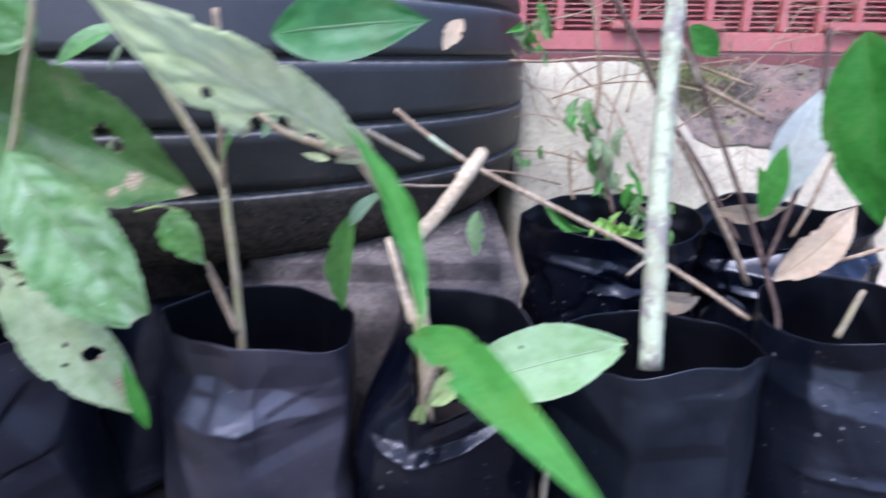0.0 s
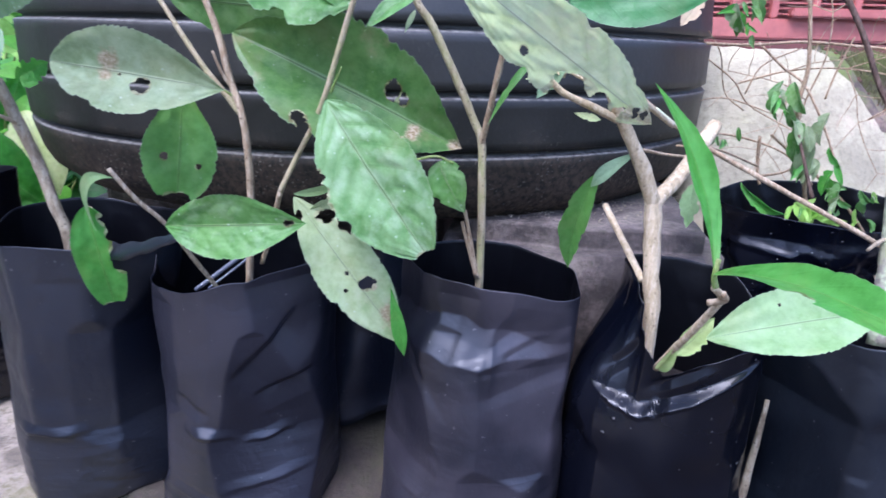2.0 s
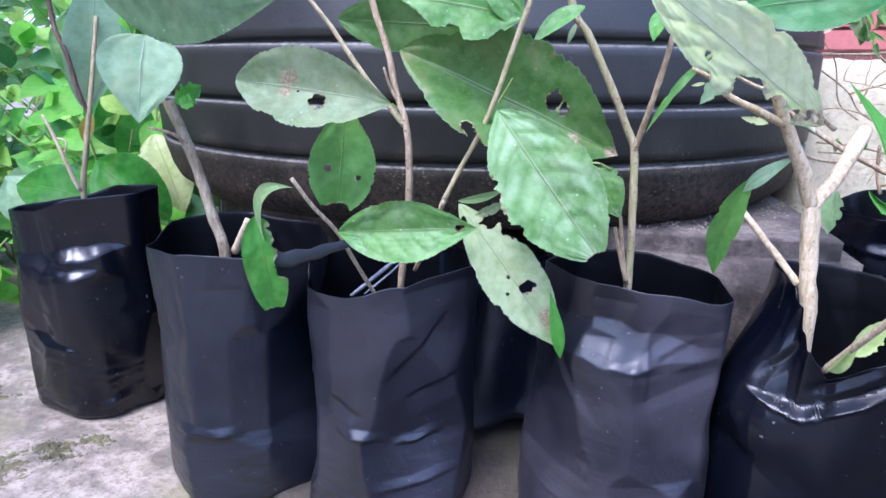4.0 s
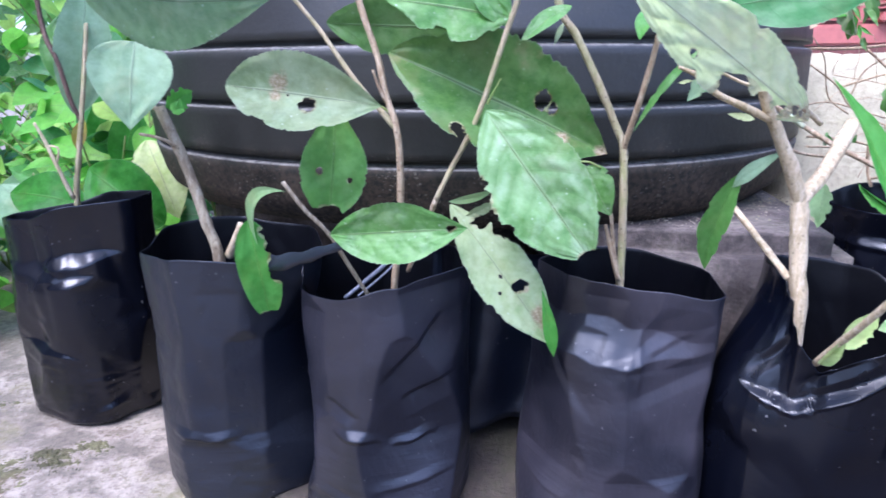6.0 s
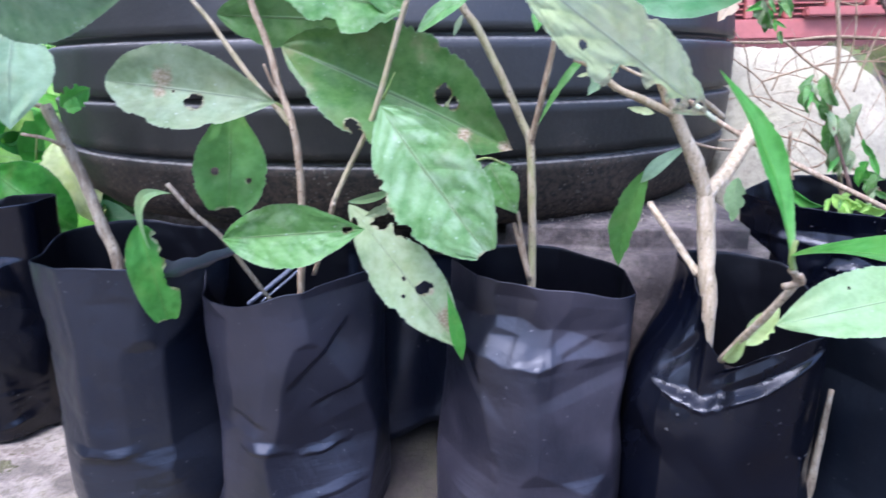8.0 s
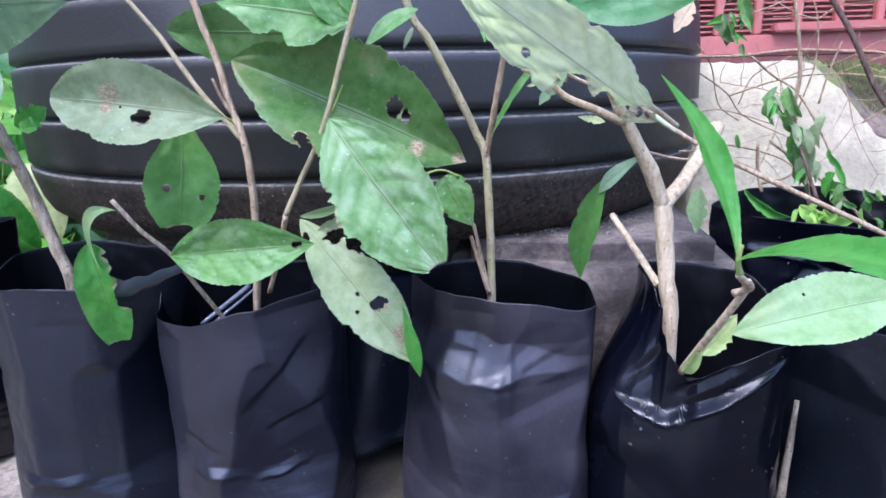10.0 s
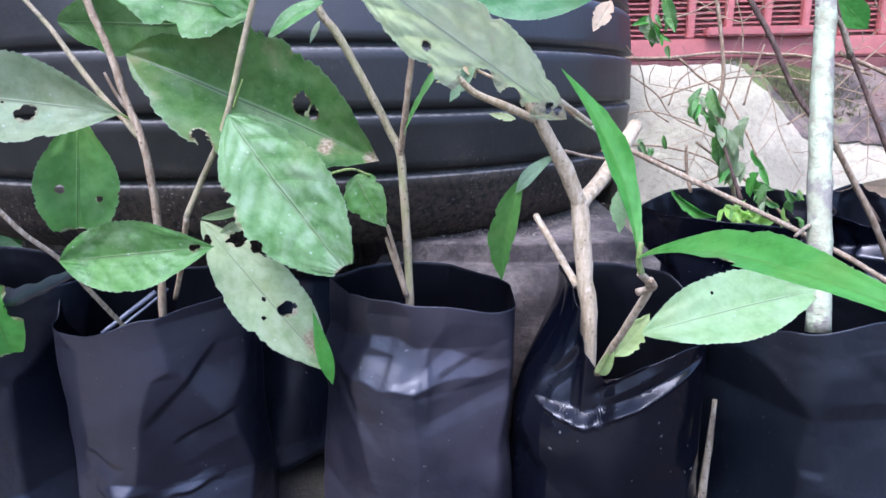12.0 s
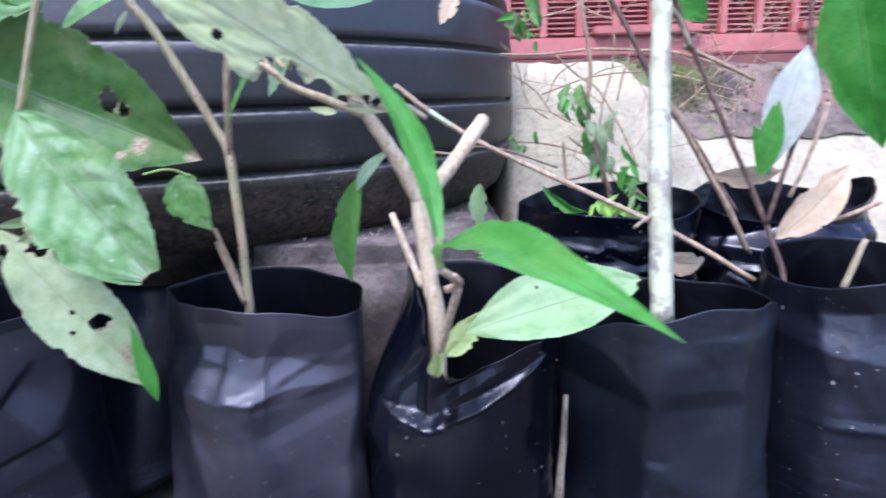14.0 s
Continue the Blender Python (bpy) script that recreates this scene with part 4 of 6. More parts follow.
poly_bag(-0.018, 0.500, 0.079, [(0, 0.222, 1.0), (45, 0.252, 0.98), (95, 0.256, 0.92), (125, 0.262, 0.74), (146, 0.265, 0.61), (175, 0.263, 0.49), (205, 0.257, 0.49), (225, 0.244, 0.58), (236, 0.226, 0.72), (243, 0.214, 0.84), (252, 0.204, 0.85), (259, 0.193, 0.86), (266, 0.198, 0.90), (282, 0.209, 0.96), (312, 0.222, 1.0)],
         "crumpled glossy black nursery bag with collapsed front", FILM_GLOSSY, 0.60, 0.92, 0,
         (), seed=5.2, waist=0.0, bottom=1.04, crush=0.5, around=220, levels=260,
         creases=((212, 0.184, 240, 0.219, 0.004, 0.008, 0.010), (250, 0.182, 292, 0.214, 0.0035, 0.006, 0.008)),
         vee=(0.159, 0.13, 246, 40, 78, 0.0115, 0.056, 0.0075))
poly_bag(0.150, 0.512, 0.085, [(0, 0.230, 1.05), (50, 0.226, 0.98), (110, 0.222, 0.98), (180, 0.214, 1.0), (230, 0.236, 0.97), (270, 0.248, 0.96), (310, 0.242, 0.98), (340, 0.232, 1.04)],
         "black plastic nursery bag holding a whitewashed stake", FILM_TEAL, 0.62, 1.0, 8, (), seed=6.9, crush=0.5, shelves=((0.228, 0.03, 300, 30, 0.004, 0.010),), cuts=((203, 0.79, 0.12, 0.1), (268, 0.92, 0.12, -0.6)))
poly_bag(0.335, 0.535, 0.082, [(0, 0.250, 1.0), (60, 0.255, 0.98), (120, 0.250, 0.98), (180, 0.240, 1.0), (240, 0.252, 0.98), (300, 0.255, 0.98)],
         "black plastic nursery bag with pale specks", FILM_SPECKED, 0.64, 1.0, 20, ((0.13, 0.035, 240, 36, 0.0),), seed=7.6, crush=0.6, shelves=((0.205, 0.20, 240, 60, 0.0, 0.045),))
poly_bag(0.185, 0.775, 0.105, [(0, 0.275, 1.0), (60, 0.284, 0.90), (120, 0.282, 0.90), (175, 0.270, 1.06), (215, 0.268, 1.0), (250, 0.266, 0.96), (300, 0.260, 0.98)],
         "shiny wet black nursery bag behind the row", FILM_WET, 0.66, 0.86, 0,
         ((0.225, 0.03, 225, 24, -0.004), (0.20, 0.03, 262, 24, 0.0)), seed=8.3, crush=1.8, shelves=((0.236, 0.05, 262, 44, 0.004, 0.022),), cuts=((235, 0.90, 0.19, -1.2), (285, 0.88, 0.16, 1.2)))
poly_bag(0.392, 0.775, 0.106, [(0, 0.290, 1.0), (40, 0.268, 0.95), (100, 0.285, 0.95), (180, 0.262, 1.0), (240, 0.246, 0.98), (300, 0.262, 1.0)],
         "shiny black nursery bag half hidden behind the row", FILM_WET, 0.64, 0.9, 0, ((0.19, 0.07, 240, 24, -0.004),), seed=9.1, crush=2.4,
         shelves=((0.232, 0.55, 262, 48, 0.006, 0.030),), cuts=((235, 0.86, 0.17, -1.0), (290, 0.9, 0.15, 1.0)))


# ---- the seedlings ----
young = thing("seedling", (-0.837, 0.610, 0.272), "young seedling with a pale upright leaf in a bag", "seedling", "seedlings")
stem(young, [(-0.837, 0.610, 0.186), (-0.837, 0.610, 0.271), (-0.824, 0.610, 0.328), (-0.811, 0.610, 0.378), (-0.804, 0.620, 0.439), (-0.802, 0.630, 0.484)], 0.0040, 0.0023, BARK_GREEN, "stem")
stem(young, [(-0.813, 0.610, 0.372), (-0.818, 0.605, 0.395), (-0.823, 0.600, 0.439), (-0.835, 0.600, 0.473), (-0.837, 0.600, 0.530)], 0.0027, 0.0028, BARK_DARK)
stem(young, [(-0.832, 0.600, 0.278), (-0.838, 0.590, 0.317), (-0.844, 0.585, 0.347), (-0.851, 0.580, 0.372)], 0.0027, 0.0016, BARK_PALE)
stem(young, [(-0.841, 0.590, 0.318), (-0.833, 0.590, 0.340), (-0.845, 0.585, 0.345)], 0.0013, 0.0010, BARK_PALE)
leaf(young, (-0.826, 0.620, 0.377), (-0.799, 0.640, 0.546), 0.064, (0.77, -0.63, -0.05), LEAF_PALE, "pale long leaf with a strong midrib", arch=0.03, seed=8.5)
leaf(young, (-0.851, 0.640, 0.407), (-0.875, 0.680, 0.502), 0.056, (0.63, -0.65, 0.43), LEAF_MID, arch=0.05, seed=10.2)
leaf(young, (-0.834, 0.640, 0.371), (-0.860, 0.650, 0.331), 0.018, (0.16, -0.93, -0.34), LEAF_RUST, "rusty yellowing leaf", arch=0.08, seed=11.9)

cutting = thing("seedling", (-0.582, 0.500, 0.244), "cut-back grey seedling with few leaves in a bag", "seedling", "seedlings")
stem(cutting, [(-0.579, 0.497, 0.158), (-0.579, 0.497, 0.243), (-0.588, 0.497, 0.279), (-0.599, 0.495, 0.327), (-0.608, 0.490, 0.363), (-0.620, 0.488, 0.396)], 0.0056, 0.0053, BARK_GREY, "stem")
stem(cutting, [(-0.566, 0.495, 0.249), (-0.556, 0.490, 0.265), (-0.544, 0.485, 0.285)], 0.0045, 0.0035, BARK_PALE)
stem(cutting, [(-0.606, 0.490, 0.357), (-0.608, 0.470, 0.368), (-0.620, 0.455, 0.374)], 0.0019, 0.0013, BARK)
stem(cutting, [(-0.625, 0.490, 0.395), (-0.629, 0.480, 0.398), (-0.635, 0.475, 0.399)], 0.0024, 0.0016, BARK_PALE)
leaf(cutting, (-0.623, 0.470, 0.455), (-0.625, 0.450, 0.378), 0.073, (0.40, -0.89, 0.22), LEAF_PALE, "pale hanging leaf seen from below", arch=0.06, fat=0.35, seed=22.1)
leaf(cutting, (-0.617, 0.400, 0.493), (-0.433, 0.352, 0.474), 0.075, (-0.27, -0.82, -0.51), LEAF_MOTTLED_DARK, "large dull green leaf arching over", arch=0.05, seed=23.8)
leaf(cutting, (-0.655, 0.550, 0.392), (-0.641, 0.580, 0.408), 0.028, (0.92, -0.40, -0.06), LEAF_BRIGHT, ragged=0.5, seed=25.5)
leaf(cutting, (-0.650, 0.550, 0.394), (-0.639, 0.560, 0.388), 0.019, (0.73, -0.61, 0.31), LEAF_BRIGHT, ragged=0.5, seed=27.2)

leafy = thing("seedling", (-0.390, 0.480, 0.225), "leafy seedling with insect-eaten leaves in a bag", "seedling", "seedlings")
stem(leafy, [(-0.389, 0.475, 0.139), (-0.389, 0.475, 0.224), (-0.380, 0.468, 0.283), (-0.376, 0.462, 0.330), (-0.375, 0.457, 0.365), (-0.377, 0.455, 0.386), (-0.385, 0.455, 0.411), (-0.391, 0.455, 0.440), (-0.401, 0.455, 0.470), (-0.409, 0.455, 0.497)], 0.0032, 0.0025, BARK, "stem")
stem(leafy, [(-0.378, 0.455, 0.383), (-0.390, 0.460, 0.395), (-0.410, 0.465, 0.415), (-0.439, 0.475, 0.450), (-0.453, 0.480, 0.467), (-0.479, 0.485, 0.495)], 0.0026, 0.0017, BARK_GREEN)
stem(leafy, [(-0.382, 0.455, 0.400), (-0.388, 0.450, 0.413), (-0.392, 0.445, 0.429)], 0.0016, 0.0009, BARK)
stem(leafy, [(-0.339, 0.435, 0.326), (-0.328, 0.438, 0.349), (-0.312, 0.440, 0.379), (-0.301, 0.440, 0.405), (-0.290, 0.440, 0.438), (-0.277, 0.440, 0.476), (-0.274, 0.440, 0.491)], 0.0021, 0.0021, BARK_GREEN)
stem(leafy, [(-0.373, 0.470, 0.252), (-0.356, 0.455, 0.288), (-0.339, 0.435, 0.326)], 0.0020, 0.0021, BARK)
stem(leafy, [(-0.298, 0.440, 0.403), (-0.292, 0.435, 0.413), (-0.287, 0.432, 0.422)], 0.0011, 0.0004, SPROUT)
stem(leafy, [(-0.403, 0.450, 0.230), (-0.416, 0.430, 0.269), (-0.425, 0.415, 0.298), (-0.439, 0.400, 0.322), (-0.452, 0.392, 0.345)], 0.0018, 0.0017, BARK_GREY)
leaf(leafy, (-0.387, 0.450, 0.400), (-0.509, 0.420, 0.418), 0.064, (0.26, -0.95, 0.19), LEAF_GREY, "grey-green leaf with an eaten hole", stalk=(-0.382, 0.455, 0.395), arch=0.03, fat=0.56, point=0.62, holes=[(0.465, -0.26, 0.0062), (0.60, -0.06, 0.0012)], ragged=0.10, cup=0.26, burns=[(0.66, 0.22, 0.0075), (0.68, -0.12, 0.005)], seed=42.5)
leaf(leafy, (-0.437, 0.478, 0.402), (-0.443, 0.462, 0.301), 0.061, (0.50, -0.86, 0.11), LEAF_HANG, "hanging green leaf with small holes", arch=0.03, holes=[(0.6, 0.4, 0.003), (0.66, -0.5, 0.0022), (0.97, 0.3, 0.008), (0.93, -0.1, 0.004)], ragged=0.1, fat=0.58, point=0.55, seed=44.2)
leaf(leafy, (-0.383, 0.462, 0.443), (-0.203, 0.478, 0.361), 0.097, (0.19, -0.95, 0.24), LEAF_OLIVE, "broad olive leaf with eaten holes and brown tip", arch=0.03, holes=[(0.66, -0.33, 0.0065), (0.71, -0.30, 0.004), (0.40, 0.84, 0.006), (0.44, 0.97, 0.005)], ragged=0.18, fat=0.5, cup=0.34, burns=[(0.98, 0.1, 0.007), (0.80, 0.25, 0.006), (0.76, 0.55, 0.004)], seed=45.9)
leaf(leafy, (-0.297, 0.425, 0.399), (-0.214, 0.402, 0.293), 0.077, (-0.11, -0.98, 0.14), LEAF_QUILT, "puckered bright leaf with pale veins", arch=0.05, relief=0.0015, burns=[(0.99, 0.2, 0.005)], ragged=0.16, fat=0.50, point=0.62, cup=0.10, holes=[(0.33, 1.04, 0.005), (0.42, 1.06, 0.007), (0.50, 1.08, 0.006), (0.985, 0.35, 0.004), (1.0, -0.5, 0.004)], seed=47.6)
leaf(leafy, (-0.326, 0.430, 0.324), (-0.239, 0.438, 0.203), 0.052, (0.34, -0.92, 0.18), LEAF_MOTTLED, "mottled leaf with a hole and browned tip", arch=0.04, holes=[(0.585, -0.22, 0.0055), (0.60, -0.46, 0.002), (0.48, 0.08, 0.0016), (0.55, 0.42, 0.0015), (0.17, -0.7, 0.006), (0.27, -1.0, 0.006), (0.10, 0.7, 0.004)], ragged=0.16, relief=0.0006, fat=0.5, cup=0.1, burns=[(0.80, -0.45, 0.010), (0.86, -0.35, 0.006), (0.62, -0.35, 0.003)], seed=49.3)
leaf(leafy, (-0.421, 0.407, 0.300), (-0.307, 0.405, 0.311), 0.050, (-0.03, -0.99, 0.12), LEAF_MID, "smooth green leaf with a small hole", arch=0.04, holes=[(0.88, -0.05, 0.0026), (0.91, -0.14, 0.0016)], cup=0.22, fat=0.5, relief=0.0007, ragged=0.06, seed=1.0)
leaf(leafy, (-0.455, 0.400, 0.336), (-0.501, 0.434, 0.280), 0.015, (-0.54, -0.84, 0.03), LEAF_LIME, "curled pale young leaf", arch=0.08, bow=0.27, fat=0.6, seed=2.7)
leaf(leafy, (-0.509, 0.435, 0.302), (-0.500, 0.444, 0.210), 0.038, (0.55, -0.83, -0.05), LEAF_BRIGHT, "bright green hanging leaf with a cut edge", arch=0.05, fat=0.40, point=0.35, holes=[(0.16, -1.0, 0.007), (0.30, -1.0, 0.009), (0.44, -1.0, 0.010), (0.57, -1.02, 0.009), (1.0, 0.5, 0.005), (1.02, -0.2, 0.004)], seed=4.4)
leaf(leafy, (-0.250, 0.434, 0.255), (-0.238, 0.434, 0.195), 0.012, (0.29, -0.96, 0.06), LEAF_BRIGHT, "folded green edge of a browned leaf", arch=0.05, fat=0.6, seed=6.1)
leaf(leafy, (-0.441, 0.475, 0.468), (-0.296, 0.475, 0.462), 0.050, (-0.01, -0.95, -0.30), LEAF_OLIVE, arch=0.04, ragged=0.12, seed=7.8)
leaf(leafy, (-0.283, 0.450, 0.467), (-0.376, 0.430, 0.481), 0.054, (0.24, -0.95, 0.22), LEAF_MID, "pale ragged leaf", arch=0.03, ragged=0.35, seed=9.5)
leaf(leafy, (-0.285, 0.450, 0.461), (-0.315, 0.450, 0.502), 0.030, (0.44, -0.84, 0.32), LEAF_MID, arch=0.04, seed=11.2)
strip = thing("plastic_strip", (-0.405, 0.47, 0.20), "clear milky plastic strip inside a bag mouth", "plastic strip")
stem(strip, [(-0.430, 0.455, 0.227), (-0.416, 0.470, 0.238), (-0.400, 0.490, 0.251)], 0.0018, 0.0024, CLEAR, "film")
stem(strip, [(-0.417, 0.455, 0.230), (-0.402, 0.470, 0.242), (-0.389, 0.490, 0.254)], 0.0010, 0.0013, CLEAR, "film")
leaf(leafy, (-0.328, 0.435, 0.325), (-0.292, 0.450, 0.334), 0.008, (0.43, -0.86, -0.28), LEAF_LIME, arch=0.1, seed=18.0)
leaf(leafy, (-0.313, 0.430, 0.315), (-0.289, 0.440, 0.327), 0.010, (0.46, -0.86, -0.21), LEAF_GREY, arch=0.1, ragged=0.4, seed=19.7)

forked = thing("seedling", (-0.184, 0.490, 0.240), "slender forked seedling in a bag", "seedling", "seedlings")
stem(forked, [(-0.184, 0.492, 0.152), (-0.184, 0.492, 0.237), (-0.185, 0.494, 0.295), (-0.187, 0.495, 0.339), (-0.189, 0.496, 0.365), (-0.197, 0.495, 0.384), (-0.213, 0.492, 0.418), (-0.232, 0.490, 0.454), (-0.244, 0.488, 0.471), (-0.254, 0.486, 0.501)], 0.0036, 0.0030, BARK_GREEN, "stem")
stem(forked, [(-0.189, 0.496, 0.362), (-0.184, 0.486, 0.385), (-0.178, 0.472, 0.414), (-0.171, 0.462, 0.455), (-0.170, 0.457, 0.486)], 0.0026, 0.0021, BARK)
stem(forked, [(-0.186, 0.488, 0.249), (-0.194, 0.485, 0.276), (-0.200, 0.480, 0.300)], 0.0022, 0.0014, BARK)
leaf(forked, (-0.237, 0.470, 0.476), (-0.275, 0.450, 0.447), 0.017, (-0.09, -0.76, 0.64), LEAF_MID, arch=0.08, seed=28.2)
leaf(forked, (-0.140, 0.460, 0.443), (-0.183, 0.475, 0.380), 0.009, (-0.71, -0.61, 0.34), LEAF_MID, "thin twisted green leaf", arch=0.06, ragged=0.4, seed=29.9)
leaf(forked, (-0.243, 0.480, 0.464), (-0.249, 0.470, 0.447), 0.005, (-0.10, -0.84, 0.53), LEAF_GREY, seed=31.6)
leaf(forked, (-0.180, 0.460, 0.473), (-0.186, 0.450, 0.449), 0.013, (-0.31, -0.85, 0.43), LEAF_BRIGHT, arch=0.05, seed=33.3)
leaf(forked, (-0.220, 0.470, 0.351), (-0.197, 0.468, 0.311), 0.034, (-0.13, -0.99, -0.02), LEAF_MID, "small drooping leaf", arch=0.1, ragged=0.2, fat=0.35, seed=35.0)
stem(forked, [(-0.197, 0.470, 0.312), (-0.192, 0.485, 0.279), (-0.187, 0.490, 0.252)], 0.0014, 0.0019, BARK)
stem(forked, [(-0.234, 0.450, 0.355), (-0.220, 0.458, 0.357), (-0.207, 0.465, 0.351)], 0.0009, 0.0009, SPROUT)

stout = thing("seedling", (-0.038, 0.490, 0.229), "stout pruned seedling with forked pale stem in a bag", "seedling", "seedlings")
stem(stout, [(-0.037, 0.488, 0.142), (-0.037, 0.488, 0.227), (-0.041, 0.490, 0.262), (-0.045, 0.491, 0.300), (-0.048, 0.492, 0.326)], 0.0065, 0.0069, BARK_PALE, "stem")
stem(stout, [(-0.047, 0.492, 0.323), (-0.060, 0.484, 0.352), (-0.073, 0.475, 0.375), (-0.084, 0.466, 0.393), (-0.097, 0.455, 0.418)], 0.0064, 0.0041, BARK_PALE)
stem(stout, [(-0.047, 0.492, 0.324), (-0.028, 0.511, 0.341), (-0.010, 0.535, 0.360), (0.008, 0.560, 0.381)], 0.0060, 0.0065, BARK_PALE)
stem(stout, [(-0.048, 0.490, 0.258), (-0.059, 0.530, 0.275), (-0.074, 0.587, 0.297)], 0.0031, 0.0030, BARK_PALE, "stub")
stem(stout, [(-0.086, 0.465, 0.391), (-0.107, 0.455, 0.401), (-0.128, 0.445, 0.410), (-0.142, 0.438, 0.422), (-0.159, 0.430, 0.430)], 0.0032, 0.0016, BARK_PALE)
stem(stout, [(-0.139, 0.440, 0.419), (-0.144, 0.438, 0.430), (-0.146, 0.435, 0.442)], 0.0016, 0.0010, BARK_PALE)
stem(stout, [(-0.101, 0.452, 0.415), (-0.113, 0.448, 0.419), (-0.128, 0.445, 0.426)], 0.0014, 0.0010, BARK_PALE)
leaf(stout, (-0.066, 0.440, 0.392), (-0.204, 0.370, 0.487), 0.053, (0.28, -0.92, -0.27), LEAF_WORN, "large pale leaf with a badly eaten edge", arch=0.03, relief=0.0030, burns=[(0.05, 0.2, 0.008), (0.12, -0.4, 0.006)], ragged=0.22, fat=0.5, point=0.8, holes=[(0.62, -0.5, 0.0026), (0.06, 0.15, 0.0030), (0.10, 0.0, 0.0028), (0.09, -0.3, 0.0022), (0.36, -1.0, 0.021), (0.27, -1.05, 0.016), (0.19, -1.1, 0.011)], seed=3.7)
leaf(stout, (-0.130, 0.435, 0.470), (-0.034, 0.430, 0.479), 0.044, (-0.07, -0.98, 0.18), LEAF_TOP, "glossy dark green leaf", arch=0.05, seed=5.4)
leaf(stout, (-0.064, 0.484, 0.366), (-0.097, 0.505, 0.331), 0.013, (-0.20, -0.80, 0.55), LEAF_PALE, "pale folded base of a drooping leaf", arch=0.10, fat=0.6, seed=7.1)
leaf(stout, (-0.091, 0.502, 0.345), (-0.107, 0.530, 0.250), 0.025, (-0.35, -0.93, 0.06), LEAF_HANG, "narrow drooping leaf", arch=0.04, fat=0.5, bow=0.05, ragged=0.30, cup=0.3, seed=7.6)
leaf(stout, (-0.126, 0.440, 0.438), (-0.147, 0.460, 0.404), 0.019, (-0.72, -0.69, 0.03), LEAF_PALE, ragged=0.5, seed=8.8)
stem(stout, [(-0.040, 0.428, 0.210), (-0.036, 0.400, 0.241), (-0.031, 0.372, 0.272), (-0.027, 0.350, 0.299), (-0.036, 0.335, 0.312)], 0.0028, 0.0021, BARK_PALE, "sprout")
stem(stout, [(-0.033, 0.352, 0.296), (-0.026, 0.345, 0.301), (-0.029, 0.340, 0.307)], 0.0023, 0.0019, BARK, "knob")
leaf(stout, (-0.041, 0.419, 0.214), (-0.035, 0.396, 0.247), 0.010, (-0.1, -0.97, 0.2), LEAF_BUD, "small folded yellow-lime bud leaf", arch=0.06, cup=0.5, seed=13.3)
stem(stout, [(-0.036, 0.333, 0.313), (-0.038, 0.333, 0.320), (-0.037, 0.333, 0.330)], 0.0020, 0.0014, SPROUT)
stem(stout, [(-0.077, 0.460, 0.410), (-0.062, 0.470, 0.400), (-0.041, 0.490, 0.386)], 0.0018, 0.0021, BARK_PALE)
stem(stout, [(-0.059, 0.500, 0.365), (-0.033, 0.540, 0.356), (-0.002, 0.580, 0.349)], 0.0013, 0.0013, BARK)
leaf(stout, (-0.037, 0.333, 0.313), (-0.078, 0.372, 0.423), 0.0155, (0.27, -0.87, 0.41), LEAF_BRIGHT, "bright green upright strap leaf", arch=-0.03, fat=0.55, bow=0.11, seed=7, ragged=0.3, wave=0.3, cup=0.3)
leaf(stout, (-0.039, 0.332, 0.321), (0.025, 0.168, 0.335), 0.022, (-0.35, -0.35, 0.85), LEAF_BRIGHT, "bright green leaf with an eaten notch", seed=3.0, arch=0.10, fat=0.45, holes=[(0.46, 0.95, 0.0045), (0.49, 1.0, 0.004)], cup=0.22, wave=0.2, ragged=0.08)
leaf(stout, (-0.020, 0.388, 0.256), (0.098, 0.402, 0.283), 0.050, (-0.02, -0.72, 0.69), LEAF_LIME, "pale lime leaf", arch=0.03, fat=0.5, cup=0.15, ragged=0.07, holes=[(0.99, -0.6, 0.004), (0.95, 0.9, 0.003), (0.42, -0.55, 0.0009)],  seed=20.7)
leaf(stout, (-0.033, 0.410, 0.231), (-0.007, 0.420, 0.259), 0.020, (0.18, -0.97, 0.18), LEAF_BUD, arch=0.05, ragged=0.3, seed=22.4)
leaf(stout, (0.008, 0.600, 0.321), (0.007, 0.600, 0.277), 0.022, (-0.67, -0.74, 0.02), LEAF_LIME, "withered hanging leaf", ragged=0.5, seed=24.1)

leaf(stout, (-0.100, 0.447, 0.392), (-0.119, 0.450, 0.396), 0.006, (-0.1, -0.97, 0.2), LEAF_WORN, "torn bleached scrap of leaf", ragged=0.6, seed=31.0)
leaf(stout, (-0.128, 0.447, 0.420), (-0.141, 0.450, 0.437), 0.009, (0.2, -0.95, 0.2), LEAF_DRY, "withered brown scrap", ragged=0.6, cup=0.5, seed=32.4)
leaf(stout, (-0.131, 0.446, 0.421), (-0.133, 0.450, 0.438), 0.006, (-0.3, -0.95, 0.1), LEAF_DRY, "withered brown scrap", ragged=0.6, cup=0.5, seed=33.1)
leaf(stout, (-0.147, 0.447, 0.420), (-0.156, 0.450, 0.418), 0.003, (0.1, -0.95, 0.3), LEAF_WORN, "torn bleached scrap of leaf", ragged=0.4, seed=34.8)

